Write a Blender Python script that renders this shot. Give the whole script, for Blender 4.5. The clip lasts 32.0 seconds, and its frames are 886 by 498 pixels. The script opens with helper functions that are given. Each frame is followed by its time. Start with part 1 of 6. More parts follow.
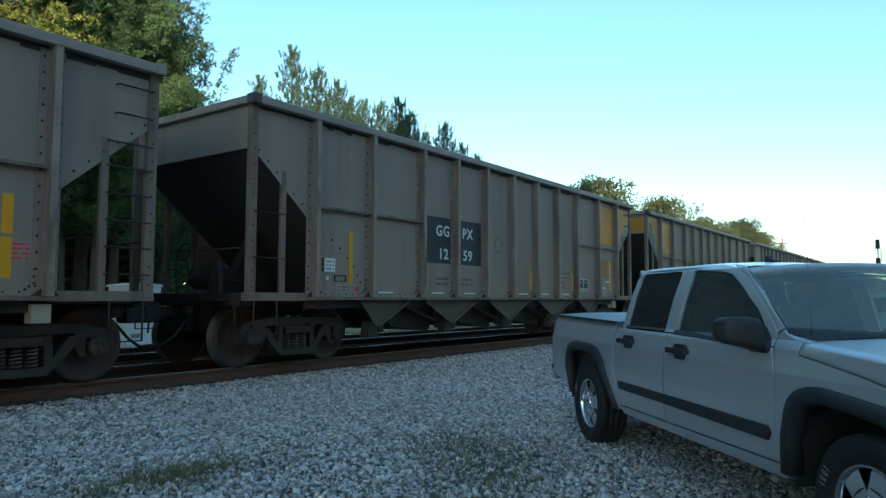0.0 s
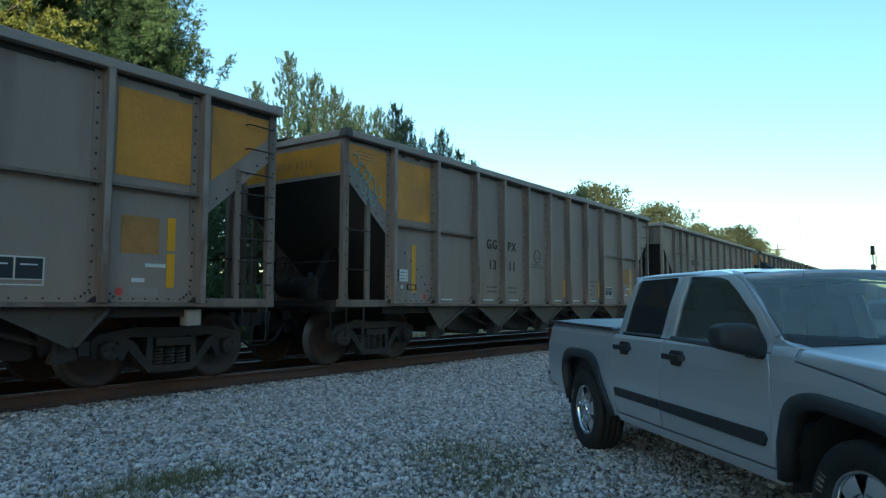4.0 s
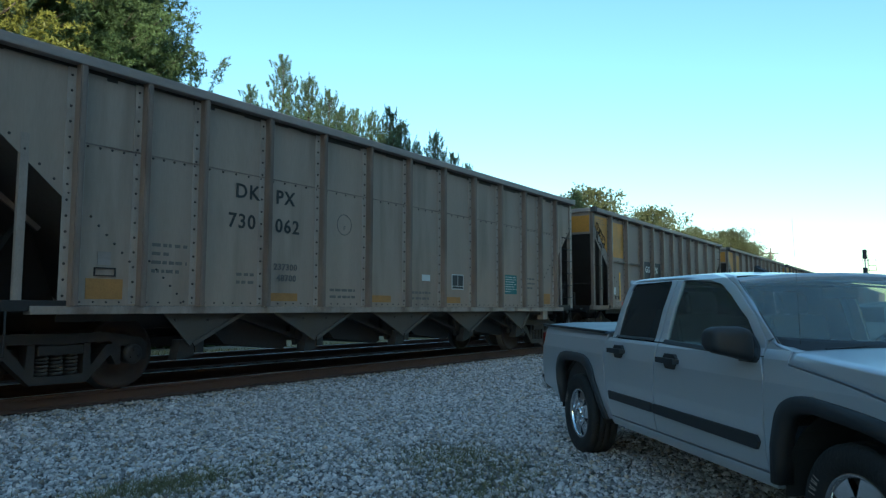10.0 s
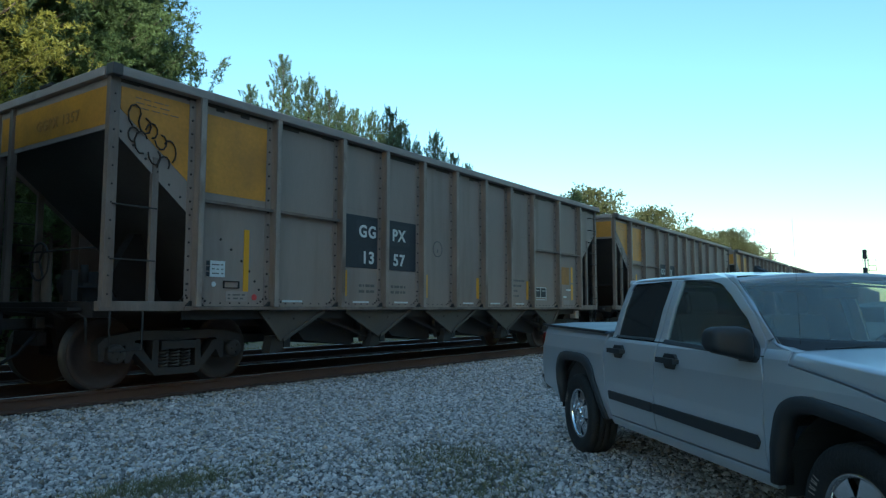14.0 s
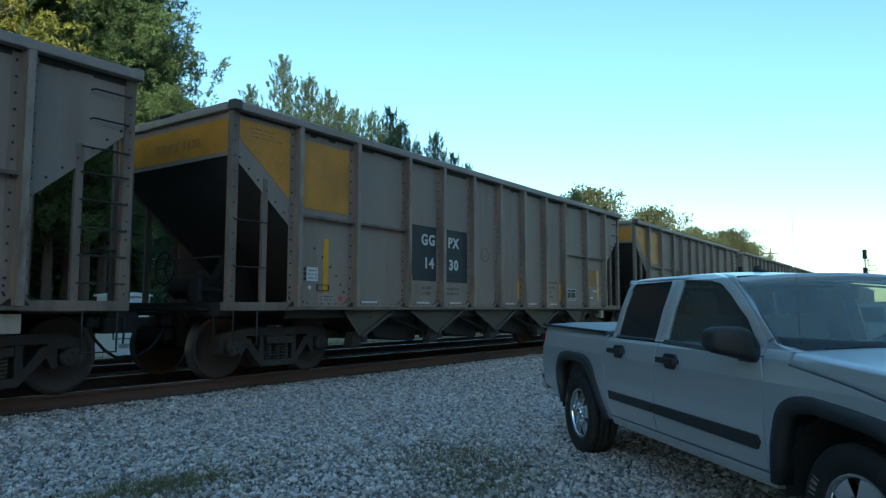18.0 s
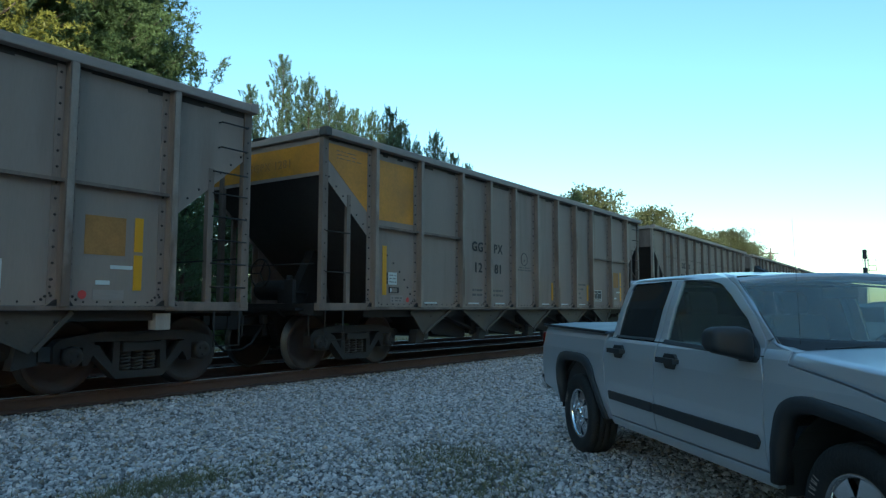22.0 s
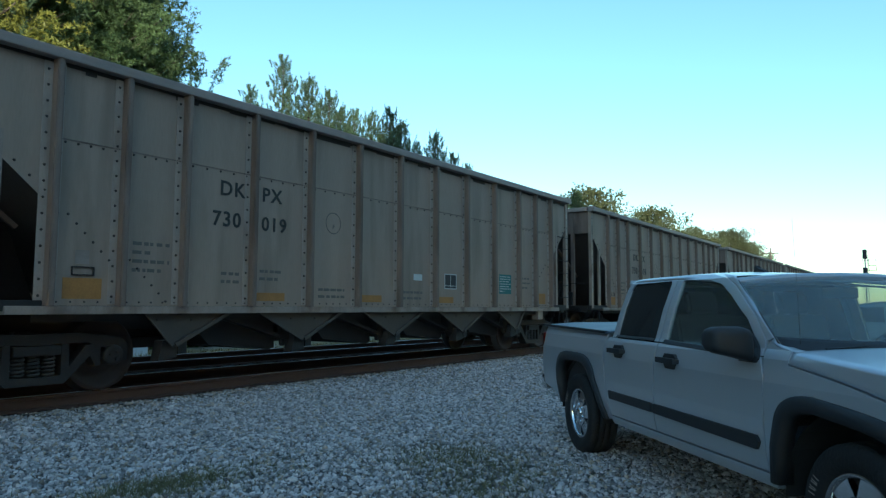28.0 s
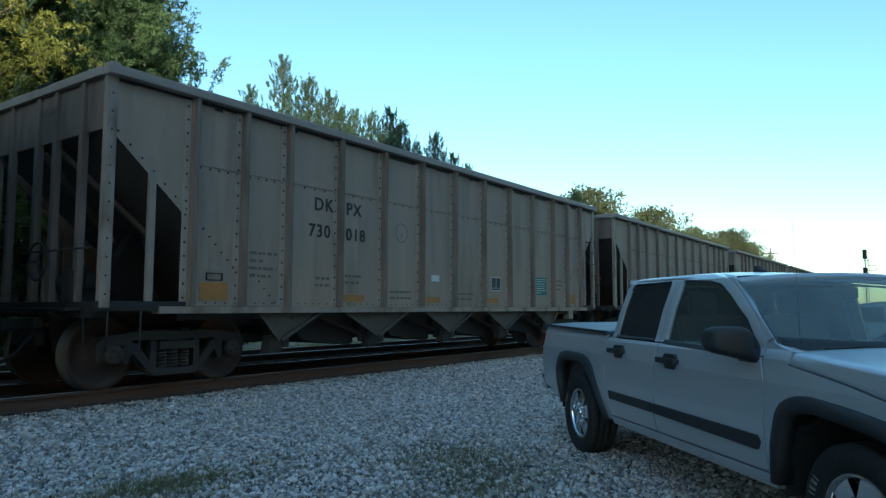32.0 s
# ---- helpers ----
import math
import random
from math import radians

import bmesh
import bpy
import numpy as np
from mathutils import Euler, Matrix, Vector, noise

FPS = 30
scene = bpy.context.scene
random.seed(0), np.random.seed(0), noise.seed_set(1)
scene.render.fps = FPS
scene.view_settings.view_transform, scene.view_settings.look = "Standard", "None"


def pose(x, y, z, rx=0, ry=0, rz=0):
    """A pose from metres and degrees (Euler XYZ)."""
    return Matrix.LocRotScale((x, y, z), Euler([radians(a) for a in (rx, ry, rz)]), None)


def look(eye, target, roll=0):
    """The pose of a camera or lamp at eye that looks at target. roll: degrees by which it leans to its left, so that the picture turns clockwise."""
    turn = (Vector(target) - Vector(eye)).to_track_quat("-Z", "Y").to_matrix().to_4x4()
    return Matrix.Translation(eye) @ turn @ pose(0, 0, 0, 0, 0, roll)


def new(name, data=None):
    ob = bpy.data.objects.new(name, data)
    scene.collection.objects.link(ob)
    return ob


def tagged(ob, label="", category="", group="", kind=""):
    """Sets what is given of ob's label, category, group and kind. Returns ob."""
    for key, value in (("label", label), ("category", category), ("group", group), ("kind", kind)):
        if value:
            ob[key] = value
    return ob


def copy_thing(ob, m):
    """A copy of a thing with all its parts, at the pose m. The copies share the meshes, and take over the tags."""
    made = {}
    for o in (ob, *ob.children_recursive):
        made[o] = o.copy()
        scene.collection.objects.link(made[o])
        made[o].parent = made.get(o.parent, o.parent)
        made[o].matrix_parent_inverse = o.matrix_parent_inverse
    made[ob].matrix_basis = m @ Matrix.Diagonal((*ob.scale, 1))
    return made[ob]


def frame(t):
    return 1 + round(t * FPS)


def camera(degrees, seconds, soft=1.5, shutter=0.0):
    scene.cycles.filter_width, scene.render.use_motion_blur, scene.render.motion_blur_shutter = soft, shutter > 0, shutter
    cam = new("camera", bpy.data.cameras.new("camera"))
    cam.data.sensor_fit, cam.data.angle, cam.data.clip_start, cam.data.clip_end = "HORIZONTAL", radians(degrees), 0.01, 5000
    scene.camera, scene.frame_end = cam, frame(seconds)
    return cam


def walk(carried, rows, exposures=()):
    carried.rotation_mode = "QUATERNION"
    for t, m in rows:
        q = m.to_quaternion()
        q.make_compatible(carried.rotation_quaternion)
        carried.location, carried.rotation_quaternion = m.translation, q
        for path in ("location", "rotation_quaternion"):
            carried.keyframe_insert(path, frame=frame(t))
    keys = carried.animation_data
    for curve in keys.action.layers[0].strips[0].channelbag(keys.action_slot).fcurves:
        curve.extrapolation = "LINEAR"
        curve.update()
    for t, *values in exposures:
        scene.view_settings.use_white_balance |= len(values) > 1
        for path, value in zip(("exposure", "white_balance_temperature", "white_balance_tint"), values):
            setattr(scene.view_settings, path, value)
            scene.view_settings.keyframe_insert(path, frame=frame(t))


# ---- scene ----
# The camera stands on a tripod and settles during the first seconds.
EYE = (0.0, 0.0, 1.054)


def aim(yaw, pitch, roll=0.14):
    y, p = radians(yaw), radians(pitch)
    way = Vector((math.cos(p) * math.cos(y), math.cos(p) * math.sin(y), math.sin(p)))
    return look(EYE, Vector(EYE) + way, roll)


cam = camera(65.12, 32.0, 1.3)
YAW, PITCH = 35.226, 4.804
SETTLE = [(0.0, 0.770, -0.800), (0.5, 0.800, -0.865), (1.0, 0.850, -0.830), (1.5, 0.800, -0.800), (2.0, 0.790, -0.670),
          (2.5, 0.780, -0.590), (3.0, 0.730, -0.470), (3.5, 0.600, -0.360), (4.5, 0.380, -0.230), (5.5, 0.215, -0.130),
          (6.0, 0.145, -0.085), (7.0, 0.085, -0.075), (8.0, 0.065, -0.020), (9.0, 0.015, 0.0), (9.6, 0.0, 0.0), (32.0, 0.0, 0.0)]
walk(cam, [(t, aim(YAW + a, PITCH + b)) for t, a, b in SETTLE], exposures=[(0.0, 1.28, 5150, -9), (3.0, 1.26, 5140, -9), (5.5, 1.15, 5020, -9), (7.0, 1.13, 4980, -9), (32.0, 1.13, 4980, -9)])

# ---- light: a low evening sun along the line; the wood keeps it off the train ----
SUN_EL, SUN_AZ = 8.0, 220.0          # degrees; azimuth counted from +X towards +Y
world = bpy.data.worlds.new("world")
scene.world = world
world.use_nodes = True
wn, wl = world.node_tree.nodes, world.node_tree.links
sky = wn.new("ShaderNodeTexSky")
sky.sky_type, sky.sun_disc = "NISHITA", False
sky.sun_elevation, sky.sun_rotation = radians(SUN_EL), radians(90 - SUN_AZ)
sky.air_density, sky.dust_density, sky.ozone_density = 1.0, 0.4, 1.0
wl.new(sky.outputs[0], wn["Background"].inputs[0])
wn["Background"].inputs[1].default_value = 0.15
sun = new("sun", bpy.data.lights.new("sun", "SUN"))
sun.data.energy, sun.data.angle, sun.data.color = 3.6, radians(0.5), (1.0, 0.82, 0.58)
s_el, s_az = radians(SUN_EL), radians(SUN_AZ)
sun.matrix_world = look((math.cos(s_az) * 100, math.sin(s_az) * 100, math.tan(s_el) * 100), (0, 0, 0))

# ---- materials ----
def mat(name, base, rough=0.6, metal=0.0, vary=0.25, scale=3.0, fine=40.0, stain=None, amount=0.0, bump=0.15, stretch=(1, 1, 1),
        spec=0.5, coat=0.0, island=0.0, objrand=0.0, stain_scale=1.0, stain_edge=0.12, dist=0.01):
    m = bpy.data.materials.new(name)
    m.use_nodes = True
    n, l = m.node_tree.nodes, m.node_tree.links
    b = n["Principled BSDF"]
    b.inputs["Roughness"].default_value, b.inputs["Metallic"].default_value = rough, metal
    b.inputs["Specular IOR Level"].default_value = spec
    if coat:
        b.inputs["Coat Weight"].default_value, b.inputs["Coat Roughness"].default_value = coat, 0.16
    co = n.new("ShaderNodeTexCoord")
    mp = n.new("ShaderNodeMapping")
    mp.inputs["Scale"].default_value = stretch
    l.new(co.outputs["Object"], mp.inputs["Vector"])

    def noise_tex(sc, detail=4.0):
        t = n.new("ShaderNodeTexNoise")
        t.inputs["Scale"].default_value, t.inputs["Detail"].default_value = sc, detail
        l.new(mp.outputs[0], t.inputs["Vector"])
        return t

    def math_node(op, a, c, clamp=False):
        q = n.new("ShaderNodeMath")
        q.operation, q.use_clamp = op, clamp
        for i, v in enumerate((a, c)):
            if not isinstance(v, (int, float)):
                l.new(v, q.inputs[i])
            else:
                q.inputs[i].default_value = v
        return q.outputs[0]

    big, small = noise_tex(scale), noise_tex(fine, 3.0)
    v = math_node("ADD", math_node("MULTIPLY", big.outputs[0], 1.3), math_node("MULTIPLY", small.outputs[0], 0.7))
    v = math_node("ADD", math_node("MULTIPLY", math_node("SUBTRACT", v, 1.0), vary * 2), 1.0)
    if island:
        g = n.new("ShaderNodeNewGeometry")
        v = math_node("MULTIPLY", v, math_node("ADD", math_node("MULTIPLY", math_node("SUBTRACT", g.outputs["Random Per Island"], 0.5), island * 2), 1.0))
    if objrand:
        g = n.new("ShaderNodeObjectInfo")
        v = math_node("MULTIPLY", v, math_node("ADD", math_node("MULTIPLY", math_node("SUBTRACT", g.outputs["Random"], 0.5), objrand * 2), 1.0))
    sc = n.new("ShaderNodeVectorMath")
    sc.operation = "SCALE"
    sc.inputs[0].default_value = base
    l.new(v, sc.inputs["Scale"])
    col = sc.outputs[0]
    if stain:
        st = noise_tex(stain_scale, 6.0)
        k = math_node("ADD", math_node("MULTIPLY", math_node("SUBTRACT", st.outputs[0], 1.0 - amount), 1.0 / stain_edge), 0.0, True)
        mx = n.new("ShaderNodeMix")
        mx.data_type = "RGBA"
        l.new(k, mx.inputs[0])
        l.new(col, mx.inputs[6])
        mx.inputs[7].default_value = (*stain, 1)
        col = mx.outputs[2]
    l.new(col, b.inputs["Base Color"])
    rr = math_node("ADD", math_node("MULTIPLY", math_node("SUBTRACT", big.outputs[0], 0.5), 0.25), rough, True)
    l.new(rr, b.inputs["Roughness"])
    if bump:
        bp = n.new("ShaderNodeBump")
        bp.inputs["Strength"].default_value, bp.inputs["Distance"].default_value = bump, dist
        l.new(small.outputs[0], bp.inputs["Height"])
        l.new(bp.outputs[0], b.inputs["Normal"])
    return m


RUST = (0.085, 0.05, 0.032)
M = {}
M["gray"] = mat("grey_car_paint", (0.32, 0.246, 0.204), 0.6, vary=0.11, scale=1.6, fine=26, stretch=(2.2, 2.2, 0.3), stain=(0.235, 0.168, 0.135), amount=0.46, stain_edge=0.2, bump=0.08)
M["light"] = mat("pale_car_paint", (0.365, 0.276, 0.214), 0.6, vary=0.16, scale=1.4, fine=24, stretch=(2.2, 2.2, 0.3), stain=(0.22, 0.165, 0.125), amount=0.46, stain_edge=0.2, bump=0.08)
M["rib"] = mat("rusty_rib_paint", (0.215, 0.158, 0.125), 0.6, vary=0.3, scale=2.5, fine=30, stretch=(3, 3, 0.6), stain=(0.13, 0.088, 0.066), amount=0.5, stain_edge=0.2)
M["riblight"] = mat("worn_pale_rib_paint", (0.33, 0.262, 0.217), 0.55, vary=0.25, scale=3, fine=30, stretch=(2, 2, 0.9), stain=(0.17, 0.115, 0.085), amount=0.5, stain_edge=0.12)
M["flangepale"] = mat("pale_bolted_flange_paint", (0.42, 0.345, 0.285), 0.55, vary=0.2, scale=3, fine=30, stretch=(2, 2, 0.8), stain=(0.22, 0.155, 0.115), amount=0.42, stain_edge=0.2)
M["chord"] = mat("dusty_top_chord_paint", (0.34, 0.275, 0.24), 0.55, vary=0.18, scale=1.5, fine=20, stretch=(0.5, 2, 2), stain=(0.15, 0.12, 0.095), amount=0.4)
M["ribflange"] = mat("rust_bled_flange_paint", (0.285, 0.215, 0.175), 0.65, vary=0.3, scale=3, fine=30, stretch=(3, 3, 0.5), stain=(0.17, 0.115, 0.085), amount=0.46, stain_edge=0.25)
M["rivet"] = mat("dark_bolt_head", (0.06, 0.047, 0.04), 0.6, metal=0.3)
M["yellow"] = mat("dusty_yellow_paint", (0.62, 0.275, 0.028), 0.5, vary=0.25, scale=1.5, fine=20, stain=(0.30, 0.15, 0.04), amount=0.5, stain_edge=0.3)
M["reflector"] = mat("yellow_reflective_tape", (0.75, 0.38, 0.015), 0.35, vary=0.1, scale=4, fine=60)
M["rustpatch"] = mat("faded_orange_patch", (0.40, 0.20, 0.055), 0.7, vary=0.25, scale=5, fine=40)
M["blackpanel"] = mat("black_number_panel", (0.024, 0.026, 0.034), 0.55, vary=0.3)
M["wornpanel"] = mat("worn_panel_paint", (0.036, 0.038, 0.044), 0.6, vary=0.4, scale=5, fine=30, stain=(0.025, 0.027, 0.034), amount=0.5)
M["letterwhite"] = mat("white_stencil_paint", (0.72, 0.72, 0.68), 0.6, vary=0.1)
M["letterblack"] = mat("black_stencil_paint", (0.035, 0.033, 0.03), 0.6, vary=0.2)
M["faint"] = mat("faded_small_print", (0.155, 0.135, 0.118), 0.7, vary=0.2)
M["paper"] = mat("white_label", (0.7, 0.7, 0.68), 0.5, vary=0.08)
M["teal"] = mat("teal_notice_panel", (0.025, 0.15, 0.15), 0.5, vary=0.15)
M["red"] = mat("red_mark", (0.6, 0.07, 0.06), 0.5, vary=0.15)
M["under"] = mat("sooty_steel", (0.027, 0.022, 0.020), 0.7, vary=0.3, scale=3, fine=30, stain=(0.045, 0.032, 0.024), amount=0.42)
M["hopper"] = mat("dusty_hopper_steel", (0.085, 0.068, 0.055), 0.65, vary=0.2, scale=3, fine=30, stain=(0.09, 0.068, 0.05), amount=0.45)
M["slope"] = mat("black_slope_sheet", (0.10, 0.087, 0.08), 0.75, vary=0.25, scale=2, fine=20)
M["truck"] = mat("cast_steel_side_frame", (0.038, 0.030, 0.026), 0.7, vary=0.25, scale=4, fine=40, stain=(0.055, 0.04, 0.03), amount=0.45, bump=0.3)
M["wheel"] = mat("rusty_wheel_plate", (0.055, 0.036, 0.029), 0.6, metal=0.0, vary=0.2, scale=4, fine=40)
M["tread"] = mat("polished_wheel_tread", (0.22, 0.21, 0.2), 0.5, metal=1.0, vary=0.1)
M["spring"] = mat("dusty_coil_spring", (0.07, 0.06, 0.05), 0.6, vary=0.2)
M["pipe"] = mat("black_hose_rubber", (0.018, 0.018, 0.018), 0.85)
M["railweb"] = mat("rusty_rail", (0.1, 0.056, 0.04), 0.85, vary=0.3, scale=1.5, fine=25, stain=(0.06, 0.035, 0.027), amount=0.42, bump=0.3, stretch=(0.4, 1, 1))
M["railtop"] = mat("polished_rail_head", (0.9, 0.9, 0.9), 0.6, metal=1.0, vary=0.08)
M["tie"] = mat("creosoted_tie_wood", (0.05, 0.038, 0.03), 0.85, vary=0.35, scale=2, fine=30, stretch=(6, 0.6, 6), objrand=0.3)

# ---- mesh helpers ----
def part(name, bm, material, parent=None, label="", smooth=False):
    """Links a bmesh as one mesh object under a thing or a part."""
    me = bpy.data.meshes.new(name)
    bmesh.ops.recalc_face_normals(bm, faces=bm.faces)
    bm.to_mesh(me)
    bm.free()
    for mm in (material if isinstance(material, (list, tuple)) else (material,)):
        me.materials.append(mm)
    if smooth:
        me.polygons.foreach_set("use_smooth", [True] * len(me.polygons))
    ob = new(name, me)
    if parent is not None:
        ob.parent = parent
    if label:
        ob["label"] = label
    if name == "bolt_row":
        ob["kind"] = "stuff"
    return ob


def again(ob, loc, parent=None, rz=0.0):
    """Another part on the same mesh."""
    o = new(ob.name.split(".")[0], ob.data)
    o.parent = parent if parent is not None else ob.parent
    o.location = loc
    o.rotation_euler[2] = rz
    for key in ("label", "kind"):
        if key in ob:
            o[key] = ob[key]
    return o


def box(bm, x0, x1, y0, y1, z0, z1, mi=0):
    v = [bm.verts.new(c) for c in ((x0, y0, z0), (x1, y0, z0), (x1, y1, z0), (x0, y1, z0), (x0, y0, z1), (x1, y0, z1), (x1, y1, z1), (x0, y1, z1))]
    for q in ((0, 1, 2, 3), (4, 5, 6, 7), (0, 1, 5, 4), (1, 2, 6, 5), (2, 3, 7, 6), (3, 0, 4, 7)):
        bm.faces.new([v[i] for i in q]).material_index = mi
    return bm


def boxm(x0, x1, y0, y1, z0, z1, bevel=0.0):
    bm = box(bmesh.new(), min(x0, x1), max(x0, x1), min(y0, y1), max(y0, y1), min(z0, z1), max(z0, z1))
    if bevel:
        bmesh.ops.bevel(bm, geom=bm.edges[:], offset=bevel, segments=2, affect="EDGES", profile=0.6)
    return bm


def prism(bm, pts, y0, y1, mi=0):
    """A polygon in x and z, drawn out from y0 to y1."""
    a = [bm.verts.new((x, y0, z)) for x, z in pts]
    b = [bm.verts.new((x, y1, z)) for x, z in pts]
    n = len(pts)
    bm.faces.new(a).material_index = mi
    bm.faces.new(b[::-1]).material_index = mi
    for i in range(n):
        bm.faces.new((a[i], b[i], b[(i + 1) % n], a[(i + 1) % n])).material_index = mi
    return bm


def beam(bm, p, q, w, h, up=(0, 0, 1), mi=0):
    """A square bar from p to q."""
    p, q = Vector(p), Vector(q)
    d = (q - p).normalized()
    s = d.cross(Vector(up))
    s = s.normalized() if s.length > 1e-4 else Vector((0, 1, 0))
    t = s.cross(d)
    c = [(s * a * w + t * b * h) / 2 for a, b in ((-1, -1), (1, -1), (1, 1), (-1, 1))]
    v = [bm.verts.new(e + k) for e in (p, q) for k in c]
    for f in ((0, 1, 2, 3), (7, 6, 5, 4), (0, 4, 5, 1), (1, 5, 6, 2), (2, 6, 7, 3), (3, 7, 4, 0)):
        bm.faces.new([v[i] for i in f]).material_index = mi
    return bm


def tube(bm, pts, r, seg=8, cap=True, mi=0):
    """A round bar along points."""
    pts = [Vector(p) for p in pts]
    rings = []
    for i, p in enumerate(pts):
        d = (pts[min(i + 1, len(pts) - 1)] - pts[max(i - 1, 0)]).normalized()
        s = d.cross(Vector((0, 0, 1)) if abs(d.z) < 0.9 else Vector((0, 1, 0))).normalized()
        t = s.cross(d)
        rr = r[i] if isinstance(r, (list, tuple)) else r
        rings.append([bm.verts.new(p + (s * math.cos(a) + t * math.sin(a)) * rr) for a in (math.tau * k / seg for k in range(seg))])
    for a, b in zip(rings, rings[1:]):
        for k in range(seg):
            f = bm.faces.new((a[k], a[(k + 1) % seg], b[(k + 1) % seg], b[k]))
            f.material_index, f.smooth = mi, True
    if cap:
        bm.faces.new(rings[0][::-1]).material_index = mi
        bm.faces.new(rings[-1]).material_index = mi
    return bm


def lathe(bm, prof, seg=32, axis="y", mi=None, cap=True):
    """A profile of (radius, along) turned about an axis."""
    rings = []
    for r, a in prof:
        ring = []
        for k in range(seg):
            c, s = math.cos(math.tau * k / seg) * r, math.sin(math.tau * k / seg) * r
            ring.append(bm.verts.new((c, a, s) if axis == "y" else (c, s, a)))
        rings.append(ring)
    for i, (a, b) in enumerate(zip(rings, rings[1:])):
        for k in range(seg):
            f = bm.faces.new((a[k], a[(k + 1) % seg], b[(k + 1) % seg], b[k]))
            f.material_index = mi[i] if mi else 0
            f.smooth = True
    for ring in ((rings[0], rings[-1]) if cap else ()):
        bm.faces.new(ring).material_index = (mi[0] if ring is rings[0] else mi[-1]) if mi else 0
    return bm


def knob(bm, x, y, z, r=0.016, d=0.012, n=6, mi=0):
    """A bolt head that looks towards -y (d > 0) or +y."""
    a = [bm.verts.new((x + r * math.cos(math.tau * k / n), y, z + r * math.sin(math.tau * k / n))) for k in range(n)]
    b = [bm.verts.new((x + 0.6 * r * math.cos(math.tau * k / n), y - d, z + 0.6 * r * math.sin(math.tau * k / n))) for k in range(n)]
    for k in range(n):
        bm.faces.new((a[k], a[(k + 1) % n], b[(k + 1) % n], b[k])).material_index = mi
    bm.faces.new(b).material_index = mi


TEXTS = {}


def lettering(text, size, material, parent, x, y, z, rz=0.0, name="lettering", wide=1.0, label=""):
    """Letters on a wall that looks towards -y; x, z: their lower left corner."""
    if not text.strip():
        return None
    key = (text, material.name)
    if key not in TEXTS:
        cu = bpy.data.curves.new("letters", "FONT")
        cu.space_character = 1.16
        cu.body, cu.size, cu.extrude, cu.resolution_u, cu.offset = text, 1.0, 0.008, 3, 0.028 if material.name.startswith("white") else 0.013
        tmp = new("letters", cu)
        bpy.context.view_layer.update()
        me = bpy.data.meshes.new_from_object(tmp.evaluated_get(bpy.context.evaluated_depsgraph_get()))
        bpy.data.objects.remove(tmp)
        me.name = "lettering"
        me.materials.clear()
        me.materials.append(material)
        TEXTS[key] = me
    o = new(name, TEXTS[key])
    o.parent = parent
    o.location, o.rotation_euler, o.scale = (x, y, z), (math.pi / 2, 0, rz), (size * wide, size, 0.5)
    if label:
        o["label"] = label
    return o

# ---- coal hopper cars: x runs from the leading corner back, y across, z up from the rail head ----
TRACK_Y, SPEED, PITCH_M, LENGTH = 9.50, 3.583, 16.12, 14.6
SIDE = 1.51                      # the side sheet's face
G_RIBS = [1.22, 2.54, 3.95, 5.07, 6.18, 7.30, 8.42, 9.53, 10.65, 12.06, 13.38]
D_RIBS = [1.17, 2.00, 2.84, 3.96, 5.08, 6.20, 7.32, 8.44, 9.56, 10.68, 11.79, 12.63, 13.46]
AXLES = (0.40, 2.18, 12.42, 14.20)
WHEEL_R = 0.457


def rivet_strip(x0, x1, z0, z1, y, step, cols=1):
    bm = box(bmesh.new(), x0, x1, y - 0.012, y, z0, z1)
    n = max(2, int((z1 - z0) / step))
    for i in range(n):
        for c in range(cols):
            knob(bm, x0 + (x1 - x0) * (c + 0.5) / cols, y - 0.012, z0 + (z1 - z0) * (i + 0.5) / n, 0.0175, 0.015, 6, 1)
    return bm


